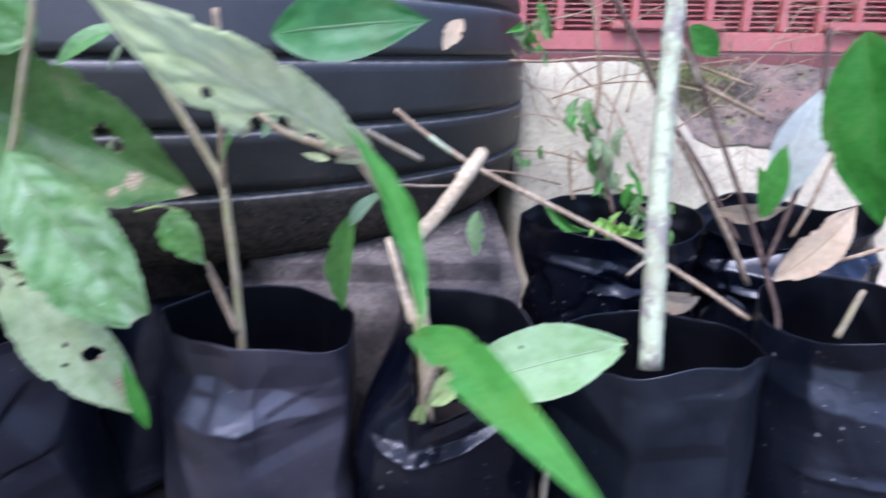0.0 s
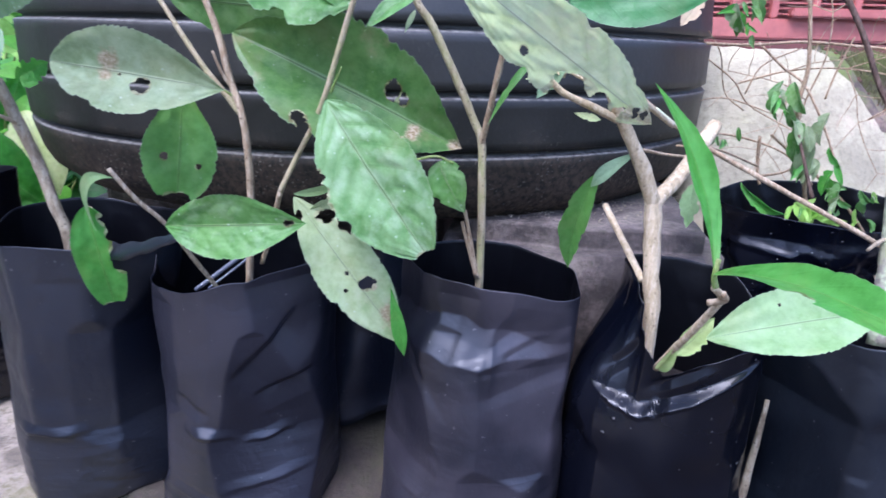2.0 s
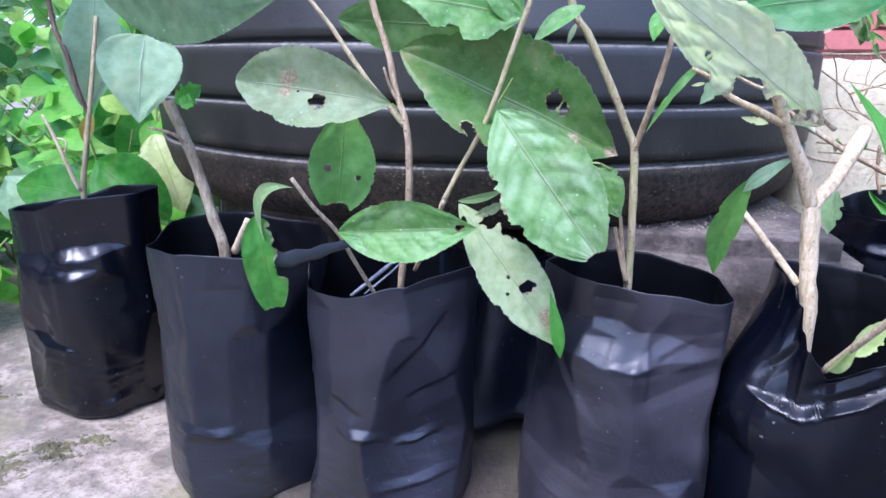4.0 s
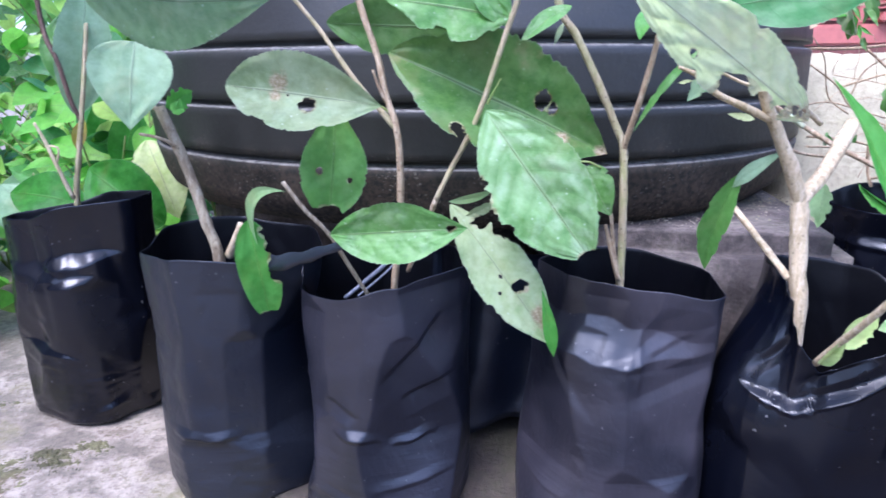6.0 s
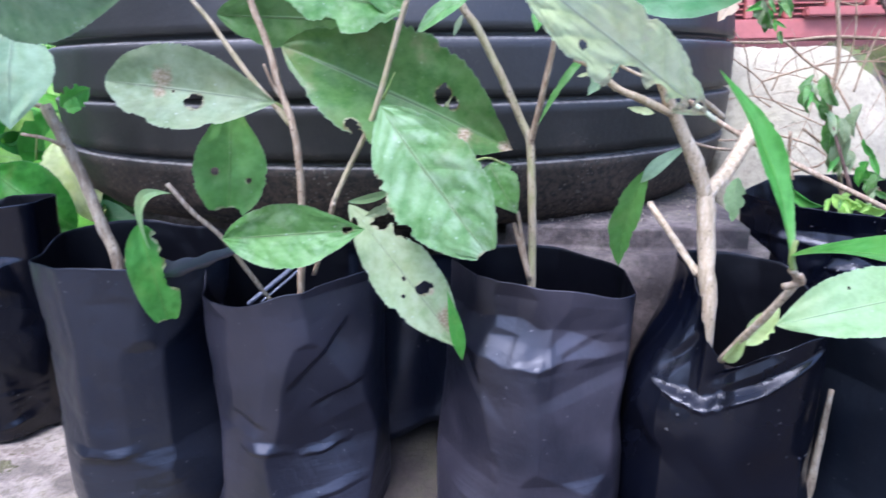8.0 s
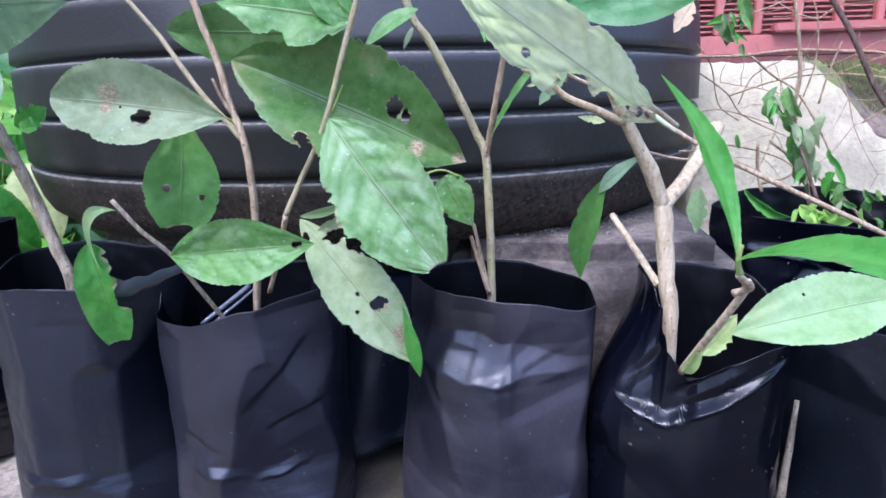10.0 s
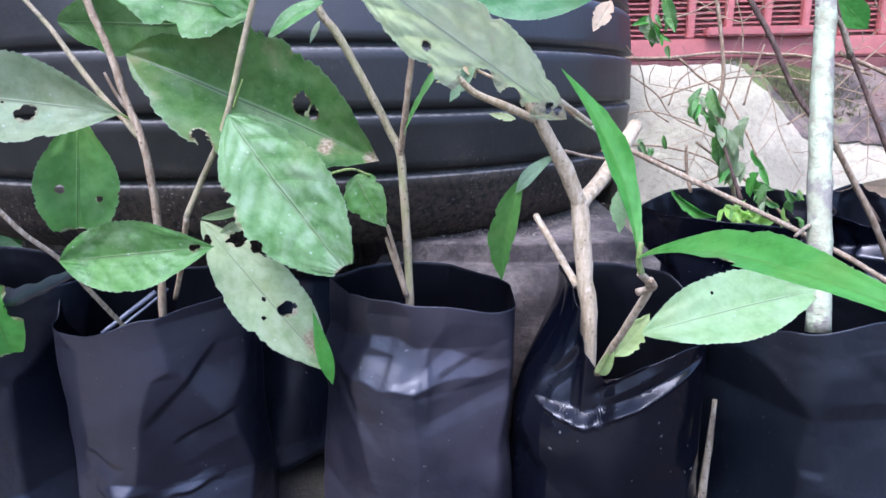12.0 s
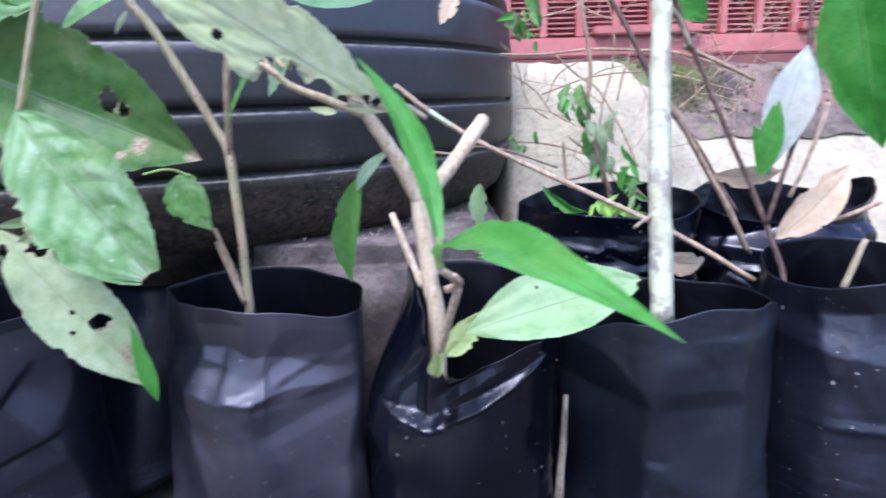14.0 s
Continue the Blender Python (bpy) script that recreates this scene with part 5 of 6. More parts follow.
stake = thing("stake", (0.142, 0.487, 0.228), "whitewashed wooden stake in a nursery bag", "stake")
stem(stake, [(0.141, 0.483, 0.222), (0.143, 0.500, 0.282), (0.147, 0.523, 0.346), (0.153, 0.547, 0.412), (0.160, 0.570, 0.479), (0.165, 0.590, 0.533)], 0.0094, 0.0080, STICK, "post")
stem(stake, [(0.163, 0.570, 0.472), (0.176, 0.575, 0.461), (0.190, 0.580, 0.436)], 0.0023, 0.0024, BARK_GREY, "stub")
stem(stake, [(0.136, 0.505, 0.304), (0.129, 0.500, 0.302), (0.118, 0.490, 0.298)], 0.0018, 0.0013, BARK_GREY, "stub")
leaf(stake, (0.164, 0.560, 0.256), (0.211, 0.570, 0.249), 0.026, (0.15, -0.94, -0.31), LEAF_DRY, "dry curled brown leaf", arch=0.2, ragged=0.3, seed=32.6)

vine = thing("seedling", (0.178, 0.800, 0.257), "withered vine with drooping small leaves in a bag", "seedling", "seedlings")
stem(vine, [(0.189, 0.790, 0.167), (0.189, 0.790, 0.252), (0.176, 0.790, 0.311), (0.155, 0.785, 0.379), (0.155, 0.780, 0.430), (0.142, 0.780, 0.504), (0.133, 0.780, 0.540)], 0.0032, 0.0019, TWIG, "stem")
stem(vine, [(0.173, 0.740, 0.285), (0.161, 0.750, 0.323), (0.152, 0.760, 0.354)], 0.0023, 0.0016, BARK_DARK)
stem(vine, [(0.136, 0.800, 0.348), (0.183, 0.790, 0.311), (0.229, 0.780, 0.271), (0.270, 0.770, 0.217)], 0.0017, 0.0017, TWIG)
leaf(vine, (0.137, 0.802, 0.399), (0.114, 0.752, 0.378), 0.008, (-0.10, -0.35, 0.93), LEAF_MID, arch=0.14, cup=0.15, wave=0.25, seed=41.1)
leaf(vine, (0.128, 0.788, 0.394), (0.117, 0.751, 0.374), 0.007, (0.37, -0.52, 0.77), LEAF_BRIGHT, arch=0.14, cup=0.26, wave=0.25, seed=42.8)
leaf(vine, (0.144, 0.804, 0.389), (0.135, 0.750, 0.378), 0.008, (-0.94, 0.09, 0.33), LEAF_MID, arch=0.05, cup=0.48, wave=0.25, seed=44.5)
leaf(vine, (0.139, 0.803, 0.402), (0.140, 0.788, 0.386), 0.008, (-0.09, -0.73, 0.68), LEAF_GREY, arch=0.06, cup=0.17, wave=0.25, seed=46.2)
leaf(vine, (0.142, 0.792, 0.382), (0.139, 0.769, 0.369), 0.004, (-0.36, -0.42, 0.83), LEAF_BRIGHT, arch=0.05, cup=0.29, wave=0.25, seed=47.9)
leaf(vine, (0.138, 0.766, 0.387), (0.155, 0.791, 0.358), 0.011, (-0.11, -0.72, -0.69), LEAF_MID, arch=0.07, cup=0.25, wave=0.25, seed=49.6)
leaf(vine, (0.161, 0.765, 0.364), (0.168, 0.759, 0.335), 0.012, (-0.10, -0.98, 0.18), LEAF_GREY, arch=0.06, cup=0.31, wave=0.25, seed=1.3)
leaf(vine, (0.156, 0.792, 0.344), (0.166, 0.792, 0.316), 0.007, (0.21, -0.98, 0.07), LEAF_MID, arch=0.08, cup=0.25, wave=0.25, seed=3.0)
leaf(vine, (0.165, 0.772, 0.335), (0.177, 0.789, 0.306), 0.015, (-0.81, -0.29, -0.51), LEAF_BRIGHT, arch=0.03, cup=0.12, wave=0.25, seed=4.7)
leaf(vine, (0.158, 0.769, 0.325), (0.164, 0.778, 0.301), 0.009, (-0.49, -0.77, -0.41), LEAF_GREY, arch=0.02, cup=0.49, wave=0.25, seed=6.4)
leaf(vine, (0.152, 0.783, 0.371), (0.151, 0.752, 0.343), 0.016, (0.25, -0.65, 0.71), LEAF_GREY, arch=0.07, cup=0.16, wave=0.25, seed=8.1)
leaf(vine, (0.176, 0.800, 0.336), (0.185, 0.792, 0.315), 0.014, (-0.87, -0.44, -0.21), LEAF_GREY, arch=0.11, cup=0.23, wave=0.25, seed=9.8)
leaf(vine, (0.164, 0.781, 0.326), (0.151, 0.755, 0.301), 0.014, (0.37, -0.73, 0.57), LEAF_BRIGHT, arch=0.08, cup=0.31, wave=0.25, seed=11.5)
leaf(vine, (0.163, 0.792, 0.365), (0.158, 0.765, 0.351), 0.006, (-0.73, -0.20, 0.65), LEAF_MID, arch=0.06, cup=0.38, wave=0.25, seed=13.2)
leaf(vine, (0.169, 0.798, 0.324), (0.163, 0.781, 0.305), 0.007, (-0.21, -0.70, 0.69), LEAF_MID, arch=0.12, cup=0.23, wave=0.25, seed=14.9)
leaf(vine, (0.178, 0.787, 0.313), (0.162, 0.765, 0.297), 0.007, (-0.29, -0.41, 0.86), LEAF_BRIGHT, arch=0.13, cup=0.24, wave=0.25, seed=16.6)
leaf(vine, (0.196, 0.781, 0.339), (0.212, 0.774, 0.317), 0.010, (-0.76, -0.51, -0.39), LEAF_BRIGHT, arch=0.08, cup=0.38, wave=0.25, seed=18.3)
leaf(vine, (0.171, 0.791, 0.316), (0.180, 0.777, 0.308), 0.007, (-0.43, -0.64, 0.63), LEAF_GREY, arch=0.09, cup=0.45, wave=0.25, seed=20.0)
leaf(vine, (0.185, 0.767, 0.260), (0.190, 0.787, 0.232), 0.010, (-0.93, -0.19, -0.30), LEAF_MID, arch=0.16, cup=0.17, wave=0.25, seed=21.7)
leaf(vine, (0.200, 0.779, 0.306), (0.207, 0.775, 0.278), 0.009, (-0.16, -0.98, 0.10), LEAF_BRIGHT, arch=0.1, cup=0.34, wave=0.25, seed=23.4)
leaf(vine, (0.192, 0.776, 0.278), (0.174, 0.751, 0.266), 0.011, (-0.49, -0.07, 0.87), LUSH_LIGHT, arch=0.09, cup=0.22, wave=0.25, seed=25.1)
leaf(vine, (0.185, 0.772, 0.319), (0.167, 0.764, 0.297), 0.008, (-0.52, -0.57, 0.64), LEAF_GREY, arch=0.1, cup=0.25, wave=0.25, seed=26.8)
leaf(vine, (0.200, 0.784, 0.294), (0.219, 0.764, 0.293), 0.012, (-0.66, -0.65, 0.37), LEAF_MID, arch=0.05, cup=0.47, wave=0.25, seed=28.5)
leaf(vine, (0.180, 0.783, 0.326), (0.181, 0.769, 0.300), 0.012, (-0.03, -0.88, 0.47), LEAF_GREY, arch=0.16, cup=0.25, wave=0.25, seed=30.2)
leaf(vine, (0.206, 0.780, 0.321), (0.215, 0.768, 0.295), 0.008, (-0.42, -0.87, 0.26), LEAF_BRIGHT, arch=0.05, cup=0.29, wave=0.25, seed=31.9)
leaf(vine, (0.208, 0.762, 0.272), (0.208, 0.778, 0.255), 0.006, (-0.55, -0.61, -0.57), LEAF_MID, arch=0.09, cup=0.2, wave=0.25, seed=33.6)
leaf(vine, (0.208, 0.761, 0.281), (0.227, 0.762, 0.273), 0.008, (-0.05, -0.97, -0.25), LEAF_MID, arch=0.1, cup=0.4, wave=0.25, seed=35.3)
leaf(vine, (0.217, 0.771, 0.268), (0.202, 0.753, 0.260), 0.006, (0.71, -0.68, 0.20), LEAF_MID, arch=0.06, cup=0.37, wave=0.25, seed=37.0)
leaf(vine, (0.209, 0.754, 0.287), (0.206, 0.773, 0.269), 0.006, (-0.94, -0.30, -0.16), LEAF_GREY, arch=0.07, cup=0.33, wave=0.25, seed=38.7)
leaf(vine, (0.221, 0.786, 0.280), (0.221, 0.756, 0.274), 0.007, (-1.00, -0.00, 0.01), LEAF_MID, arch=0.07, cup=0.4, wave=0.25, seed=40.4)
leaf(vine, (0.214, 0.769, 0.279), (0.206, 0.752, 0.264), 0.006, (-0.75, -0.20, 0.63), LEAF_MID, arch=0.16, cup=0.32, wave=0.25, seed=42.1)
leaf(vine, (0.206, 0.779, 0.288), (0.191, 0.750, 0.282), 0.003, (-0.12, -0.14, 0.98), LEAF_MID, arch=0.0, cup=0.39, wave=0.25, seed=43.8)
leaf(vine, (0.239, 0.759, 0.286), (0.248, 0.771, 0.262), 0.013, (-0.87, -0.22, -0.44), LEAF_MID, arch=0.11, cup=0.28, wave=0.25, seed=45.5)
leaf(vine, (0.205, 0.753, 0.281), (0.198, 0.747, 0.262), 0.007, (-0.66, -0.61, 0.44), LEAF_GREY, arch=0.04, cup=0.33, wave=0.25, seed=47.2)
leaf(vine, (0.084, 0.787, 0.475), (0.082, 0.772, 0.458), 0.006, (-0.83, -0.36, 0.42), LEAF_BRIGHT, arch=0.02, cup=0.22, wave=0.25, seed=48.9)
leaf(vine, (0.078, 0.798, 0.497), (0.081, 0.775, 0.478), 0.005, (-0.58, -0.56, 0.59), LEAF_MID, arch=0.04, cup=0.4, wave=0.25, seed=0.6)
leaf(vine, (0.068, 0.767, 0.481), (0.073, 0.784, 0.458), 0.009, (-0.29, -0.74, -0.61), LEAF_MID, arch=0.01, cup=0.45, wave=0.25, seed=2.3)
leaf(vine, (0.082, 0.779, 0.492), (0.090, 0.798, 0.474), 0.007, (0.65, -0.65, -0.39), LEAF_MID, arch=0.12, cup=0.12, wave=0.25, seed=4.0)
leaf(vine, (0.094, 0.799, 0.461), (0.094, 0.782, 0.445), 0.007, (-0.68, -0.51, 0.54), LEAF_MID, arch=0.06, cup=0.43, wave=0.25, seed=5.7)
leaf(vine, (0.072, 0.792, 0.489), (0.043, 0.766, 0.481), 0.010, (0.56, -0.74, 0.38), LEAF_BRIGHT, arch=0.13, cup=0.27, wave=0.25, seed=7.4)
leaf(vine, (0.080, 0.776, 0.491), (0.089, 0.750, 0.470), 0.007, (-0.16, -0.65, 0.74), LEAF_MID, arch=0.08, cup=0.47, wave=0.25, seed=9.1)
leaf(vine, (0.067, 0.772, 0.486), (0.084, 0.796, 0.470), 0.009, (0.30, -0.67, -0.68), LEAF_BRIGHT, arch=0.02, cup=0.16, wave=0.25, seed=10.8)
leaf(vine, (0.078, 0.770, 0.472), (0.089, 0.760, 0.462), 0.004, (-0.70, -0.71, -0.06), LEAF_BRIGHT, arch=0.01, cup=0.46, wave=0.25, seed=12.5)
leaf(vine, (0.192, 0.732, 0.274), (0.175, 0.716, 0.265), 0.007, (0.61, -0.76, 0.20), LUSH_LIGHT, arch=0.11, cup=0.22, wave=0.25, seed=14.2)
leaf(vine, (0.163, 0.739, 0.275), (0.154, 0.719, 0.265), 0.004, (0.14, -0.49, 0.86), LEAF_MID, arch=0.05, cup=0.29, wave=0.25, seed=15.9)
leaf(vine, (0.182, 0.737, 0.271), (0.163, 0.728, 0.259), 0.008, (-0.09, -0.72, 0.69), LUSH_LIGHT, arch=0.07, cup=0.49, wave=0.25, seed=17.6)
leaf(vine, (0.185, 0.752, 0.266), (0.192, 0.769, 0.248), 0.006, (-0.83, -0.21, -0.52), LUSH_LIGHT, arch=0.11, cup=0.19, wave=0.25, seed=19.3)
leaf(vine, (0.166, 0.757, 0.265), (0.170, 0.750, 0.247), 0.009, (0.39, -0.83, 0.41), LUSH_LIGHT, arch=0.13, cup=0.28, wave=0.25, seed=21.0)
leaf(vine, (0.160, 0.756, 0.272), (0.144, 0.725, 0.257), 0.007, (-0.43, -0.21, 0.88), LUSH_LIGHT, arch=0.01, cup=0.49, wave=0.25, seed=22.7)
leaf(vine, (0.178, 0.755, 0.265), (0.170, 0.739, 0.245), 0.007, (-0.35, -0.66, 0.67), LUSH_LIGHT, arch=0.06, cup=0.35, wave=0.25, seed=24.4)
leaf(vine, (0.169, 0.739, 0.278), (0.170, 0.721, 0.258), 0.008, (-0.80, -0.47, 0.38), LUSH_LIGHT, arch=0.04, cup=0.26, wave=0.25, seed=26.1)
leaf(vine, (0.079, 0.778, 0.341), (0.075, 0.779, 0.331), 0.005, (0.08, -0.99, -0.13), LEAF_MID, arch=0.08, cup=0.2, wave=0.25, seed=27.8)
leaf(vine, (0.067, 0.781, 0.351), (0.055, 0.756, 0.348), 0.004, (0.09, -0.16, 0.98), LEAF_MID, arch=0.1, cup=0.4, wave=0.25, seed=29.5)
leaf(vine, (0.059, 0.776, 0.348), (0.067, 0.788, 0.334), 0.005, (0.45, -0.79, -0.42), LEAF_GREY, arch=0.13, cup=0.25, wave=0.25, seed=31.2)
leaf(vine, (0.069, 0.761, 0.344), (0.062, 0.738, 0.335), 0.007, (0.72, -0.43, 0.55), LEAF_MID, arch=0.02, cup=0.49, wave=0.25, seed=32.9)
leaf(vine, (0.079, 0.788, 0.341), (0.071, 0.736, 0.339), 0.003, (-0.37, 0.02, 0.93), LEAF_MID, arch=0.05, cup=0.1, wave=0.25, seed=34.6)
leaf(vine, (0.222, 0.742, 0.276), (0.233, 0.759, 0.254), 0.006, (-0.62, -0.44, -0.65), LUSH_LIGHT, arch=0.02, cup=0.23, wave=0.25, seed=36.3)
leaf(vine, (0.236, 0.753, 0.251), (0.249, 0.762, 0.232), 0.007, (-0.03, -0.89, -0.45), LEAF_MID, arch=0.08, cup=0.1, wave=0.25, seed=38.0)
leaf(vine, (0.257, 0.771, 0.241), (0.242, 0.733, 0.238), 0.004, (-0.10, -0.04, 0.99), LUSH_LIGHT, arch=0.03, cup=0.21, wave=0.25, seed=39.7)
leaf(vine, (0.240, 0.765, 0.255), (0.217, 0.733, 0.250), 0.005, (-0.08, -0.09, 0.99), LUSH_LIGHT, arch=0.11, cup=0.46, wave=0.25, seed=41.4)
leaf(vine, (0.244, 0.750, 0.258), (0.236, 0.725, 0.249), 0.005, (0.01, -0.34, 0.94), LEAF_MID, arch=0.15, cup=0.42, wave=0.25, seed=43.1)
leaf(vine, (0.242, 0.756, 0.261), (0.239, 0.725, 0.255), 0.007, (0.08, -0.20, 0.98), LEAF_MID, arch=0.08, cup=0.33, wave=0.25, seed=44.8)
leaf(vine, (0.244, 0.755, 0.290), (0.244, 0.751, 0.281), 0.004, (-0.36, -0.85, 0.38), LEAF_GREY, arch=0.13, cup=0.33, wave=0.25, seed=46.5)
leaf(vine, (0.238, 0.746, 0.290), (0.243, 0.748, 0.282), 0.004, (-0.43, -0.78, -0.46), LEAF_MID, arch=0.08, cup=0.21, wave=0.25, seed=48.2)
leaf(vine, (0.249, 0.769, 0.292), (0.245, 0.742, 0.284), 0.008, (-0.98, 0.09, 0.19), LUSH_LIGHT, arch=0.04, cup=0.12, wave=0.25, seed=49.9)
leaf(vine, (0.134, 0.785, 0.412), (0.135, 0.785, 0.366), 0.014, (-0.85, -0.53, -0.02), LEAF_MID, ragged=0.25, arch=0.16, cup=0.75, wave=0.35, seed=1.6)
leaf(vine, (0.145, 0.785, 0.411), (0.163, 0.780, 0.376), 0.016, (-0.57, -0.80, -0.18), LEAF_MID, ragged=0.25, arch=0.16, cup=0.75, wave=0.35, seed=3.3)
leaf(vine, (0.161, 0.780, 0.366), (0.157, 0.775, 0.320), 0.018, (-0.49, -0.86, 0.14), LEAF_MID, ragged=0.25, arch=0.16, cup=0.75, wave=0.35, seed=5.0)
leaf(vine, (0.178, 0.780, 0.356), (0.174, 0.775, 0.293), 0.020, (-0.58, -0.81, 0.10), LEAF_GREY, ragged=0.25, arch=0.16, cup=0.75, wave=0.35, seed=6.7)
leaf(vine, (0.193, 0.790, 0.378), (0.188, 0.785, 0.339), 0.014, (-0.77, -0.61, 0.18), LEAF_GREY, ragged=0.25, arch=0.16, cup=0.75, wave=0.35, seed=8.4)
leaf(vine, (0.205, 0.780, 0.312), (0.197, 0.775, 0.282), 0.012, (-0.64, -0.71, 0.29), LEAF_BRIGHT, ragged=0.25, arch=0.16, cup=0.75, wave=0.35, seed=10.1)
leaf(vine, (0.215, 0.770, 0.300), (0.212, 0.770, 0.269), 0.013, (-0.75, -0.66, 0.07), LEAF_MID, ragged=0.25, arch=0.16, cup=0.75, wave=0.35, seed=11.8)
leaf(vine, (0.093, 0.740, 0.299), (0.146, 0.730, 0.267), 0.012, (-0.38, -0.85, -0.37), LEAF_BRIGHT, ragged=0.25, arch=0.16, cup=0.75, wave=0.35, seed=13.5)
leaf(vine, (0.159, 0.750, 0.277), (0.188, 0.740, 0.265), 0.017, (-0.36, -0.93, -0.10), LUSH_LIGHT, ragged=0.25, arch=0.16, cup=0.75, wave=0.35, seed=15.2)
leaf(vine, (0.185, 0.750, 0.273), (0.216, 0.740, 0.262), 0.014, (-0.40, -0.85, -0.35), LUSH_LIGHT, ragged=0.25, arch=0.16, cup=0.75, wave=0.35, seed=16.9)
leaf(vine, (0.231, 0.760, 0.295), (0.245, 0.760, 0.281), 0.009, (-0.37, -0.85, -0.37), LEAF_MID, ragged=0.25, arch=0.16, cup=0.75, wave=0.35, seed=18.6)
leaf(vine, (0.230, 0.740, 0.252), (0.234, 0.735, 0.226), 0.013, (-0.69, -0.72, 0.03), LEAF_GREY, ragged=0.25, arch=0.16, cup=0.75, wave=0.35, seed=20.3)
leaf(vine, (0.065, 0.780, 0.494), (0.080, 0.780, 0.463), 0.017, (-0.51, -0.83, -0.25), LEAF_GREY, ragged=0.25, arch=0.16, cup=0.75, wave=0.35, seed=22.0)
leaf(vine, (0.082, 0.780, 0.515), (0.098, 0.780, 0.475), 0.014, (-0.25, -0.96, -0.10), LEAF_MID, ragged=0.25, arch=0.16, cup=0.75, wave=0.35, seed=23.7)
leaf(vine, (0.062, 0.770, 0.351), (0.070, 0.770, 0.335), 0.006, (-0.15, -0.99, -0.08), LEAF_MID, ragged=0.25, arch=0.16, cup=0.75, wave=0.35, seed=25.4)
leaf(vine, (0.088, 0.770, 0.358), (0.092, 0.770, 0.341), 0.006, (-0.23, -0.97, -0.05), LEAF_MID, ragged=0.25, arch=0.16, cup=0.75, wave=0.35, seed=27.1)

twigs = thing("dry_twigs", (0.168, 0.880, 0.268), "tangle of thin dry branching twigs", "twigs")
stem(twigs, [(0.048, 0.860, 0.451), (0.117, 0.880, 0.451), (0.188, 0.900, 0.457), (0.253, 0.900, 0.454), (0.294, 0.880, 0.449), (0.367, 0.860, 0.424)], 0.0019, 0.0019, TWIG, "twig")
stem(twigs, [(0.133, 0.900, 0.455), (0.165, 0.890, 0.425), (0.193, 0.880, 0.403), (0.219, 0.860, 0.353), (0.237, 0.840, 0.304)], 0.0017, 0.0014, TWIG, "twig")
stem(twigs, [(0.127, 0.900, 0.389), (0.143, 0.900, 0.426), (0.188, 0.900, 0.450)], 0.0011, 0.0008, TWIG, "twig")
stem(twigs, [(0.212, 0.860, 0.389), (0.219, 0.860, 0.424), (0.231, 0.860, 0.464)], 0.0014, 0.0011, TWIG, "twig")
stem(twigs, [(0.068, 0.900, 0.435), (0.116, 0.920, 0.404), (0.141, 0.920, 0.373), (0.198, 0.900, 0.343), (0.222, 0.880, 0.329)], 0.0011, 0.0008, TWIG, "twig")
stem(twigs, [(0.140, 0.850, 0.340), (0.143, 0.850, 0.304), (0.147, 0.840, 0.279)], 0.0022, 0.0022, TWIG, "twig")
stem(twigs, [(0.146, 0.840, 0.290), (0.174, 0.840, 0.297), (0.187, 0.840, 0.308)], 0.0017, 0.0011, TWIG, "twig")
stem(twigs, [(0.060, 0.900, 0.375), (0.105, 0.900, 0.382), (0.174, 0.900, 0.362)], 0.0009, 0.0009, TWIG, "twig")
stem(twigs, [(0.051, 0.860, 0.475), (0.082, 0.880, 0.441), (0.101, 0.900, 0.390), (0.129, 0.900, 0.367)], 0.0008, 0.0009, TWIG, "twig")
stem(twigs, [(0.069, 0.860, 0.340), (0.120, 0.860, 0.336), (0.179, 0.860, 0.317), (0.215, 0.850, 0.281)], 0.0014, 0.0011, TWIG, "twig")
stem(twigs, [(-0.013, 0.600, 0.356), (0.037, 0.660, 0.347), (0.111, 0.750, 0.317)], 0.0010, 0.0012, TWIG, "twig")
twig_spray(twigs, 31)
stem(twigs, [(0.150, 0.740, 0.521), (0.184, 0.730, 0.463), (0.212, 0.720, 0.404), (0.250, 0.700, 0.346), (0.273, 0.690, 0.305), (0.292, 0.680, 0.271)], 0.0030, 0.0024, BARK_DARK, "twig")

bushy = thing("seedling", (0.274, 0.550, 0.230), "brown-stemmed seedling with a pale leaf in a bag", "seedling", "seedlings")
stem(bushy, [(0.273, 0.545, 0.143), (0.273, 0.545, 0.228), (0.267, 0.560, 0.266), (0.256, 0.580, 0.309), (0.237, 0.585, 0.350), (0.215, 0.590, 0.399), (0.191, 0.595, 0.452), (0.177, 0.600, 0.495)], 0.0026, 0.0019, BARK_DARK, "stem")
stem(bushy, [(0.299, 0.660, 0.229), (0.271, 0.655, 0.279), (0.243, 0.650, 0.321), (0.217, 0.645, 0.361), (0.200, 0.640, 0.384)], 0.0033, 0.0025, BARK)
stem(bushy, [(0.310, 0.520, 0.233), (0.322, 0.525, 0.258), (0.331, 0.530, 0.272)], 0.0029, 0.0024, BARK_GREEN)
stem(bushy, [(0.263, 0.565, 0.281), (0.277, 0.570, 0.325), (0.288, 0.570, 0.374), (0.289, 0.570, 0.434), (0.286, 0.570, 0.483)], 0.0020, 0.0023, BARK_DARK)
stem(bushy, [(0.302, 0.600, 0.299), (0.315, 0.600, 0.331), (0.326, 0.600, 0.369), (0.329, 0.600, 0.386)], 0.0019, 0.0020, BARK)
stem(bushy, [(0.327, 0.600, 0.270), (0.352, 0.590, 0.281), (0.377, 0.580, 0.295)], 0.0021, 0.0021, TWIG)
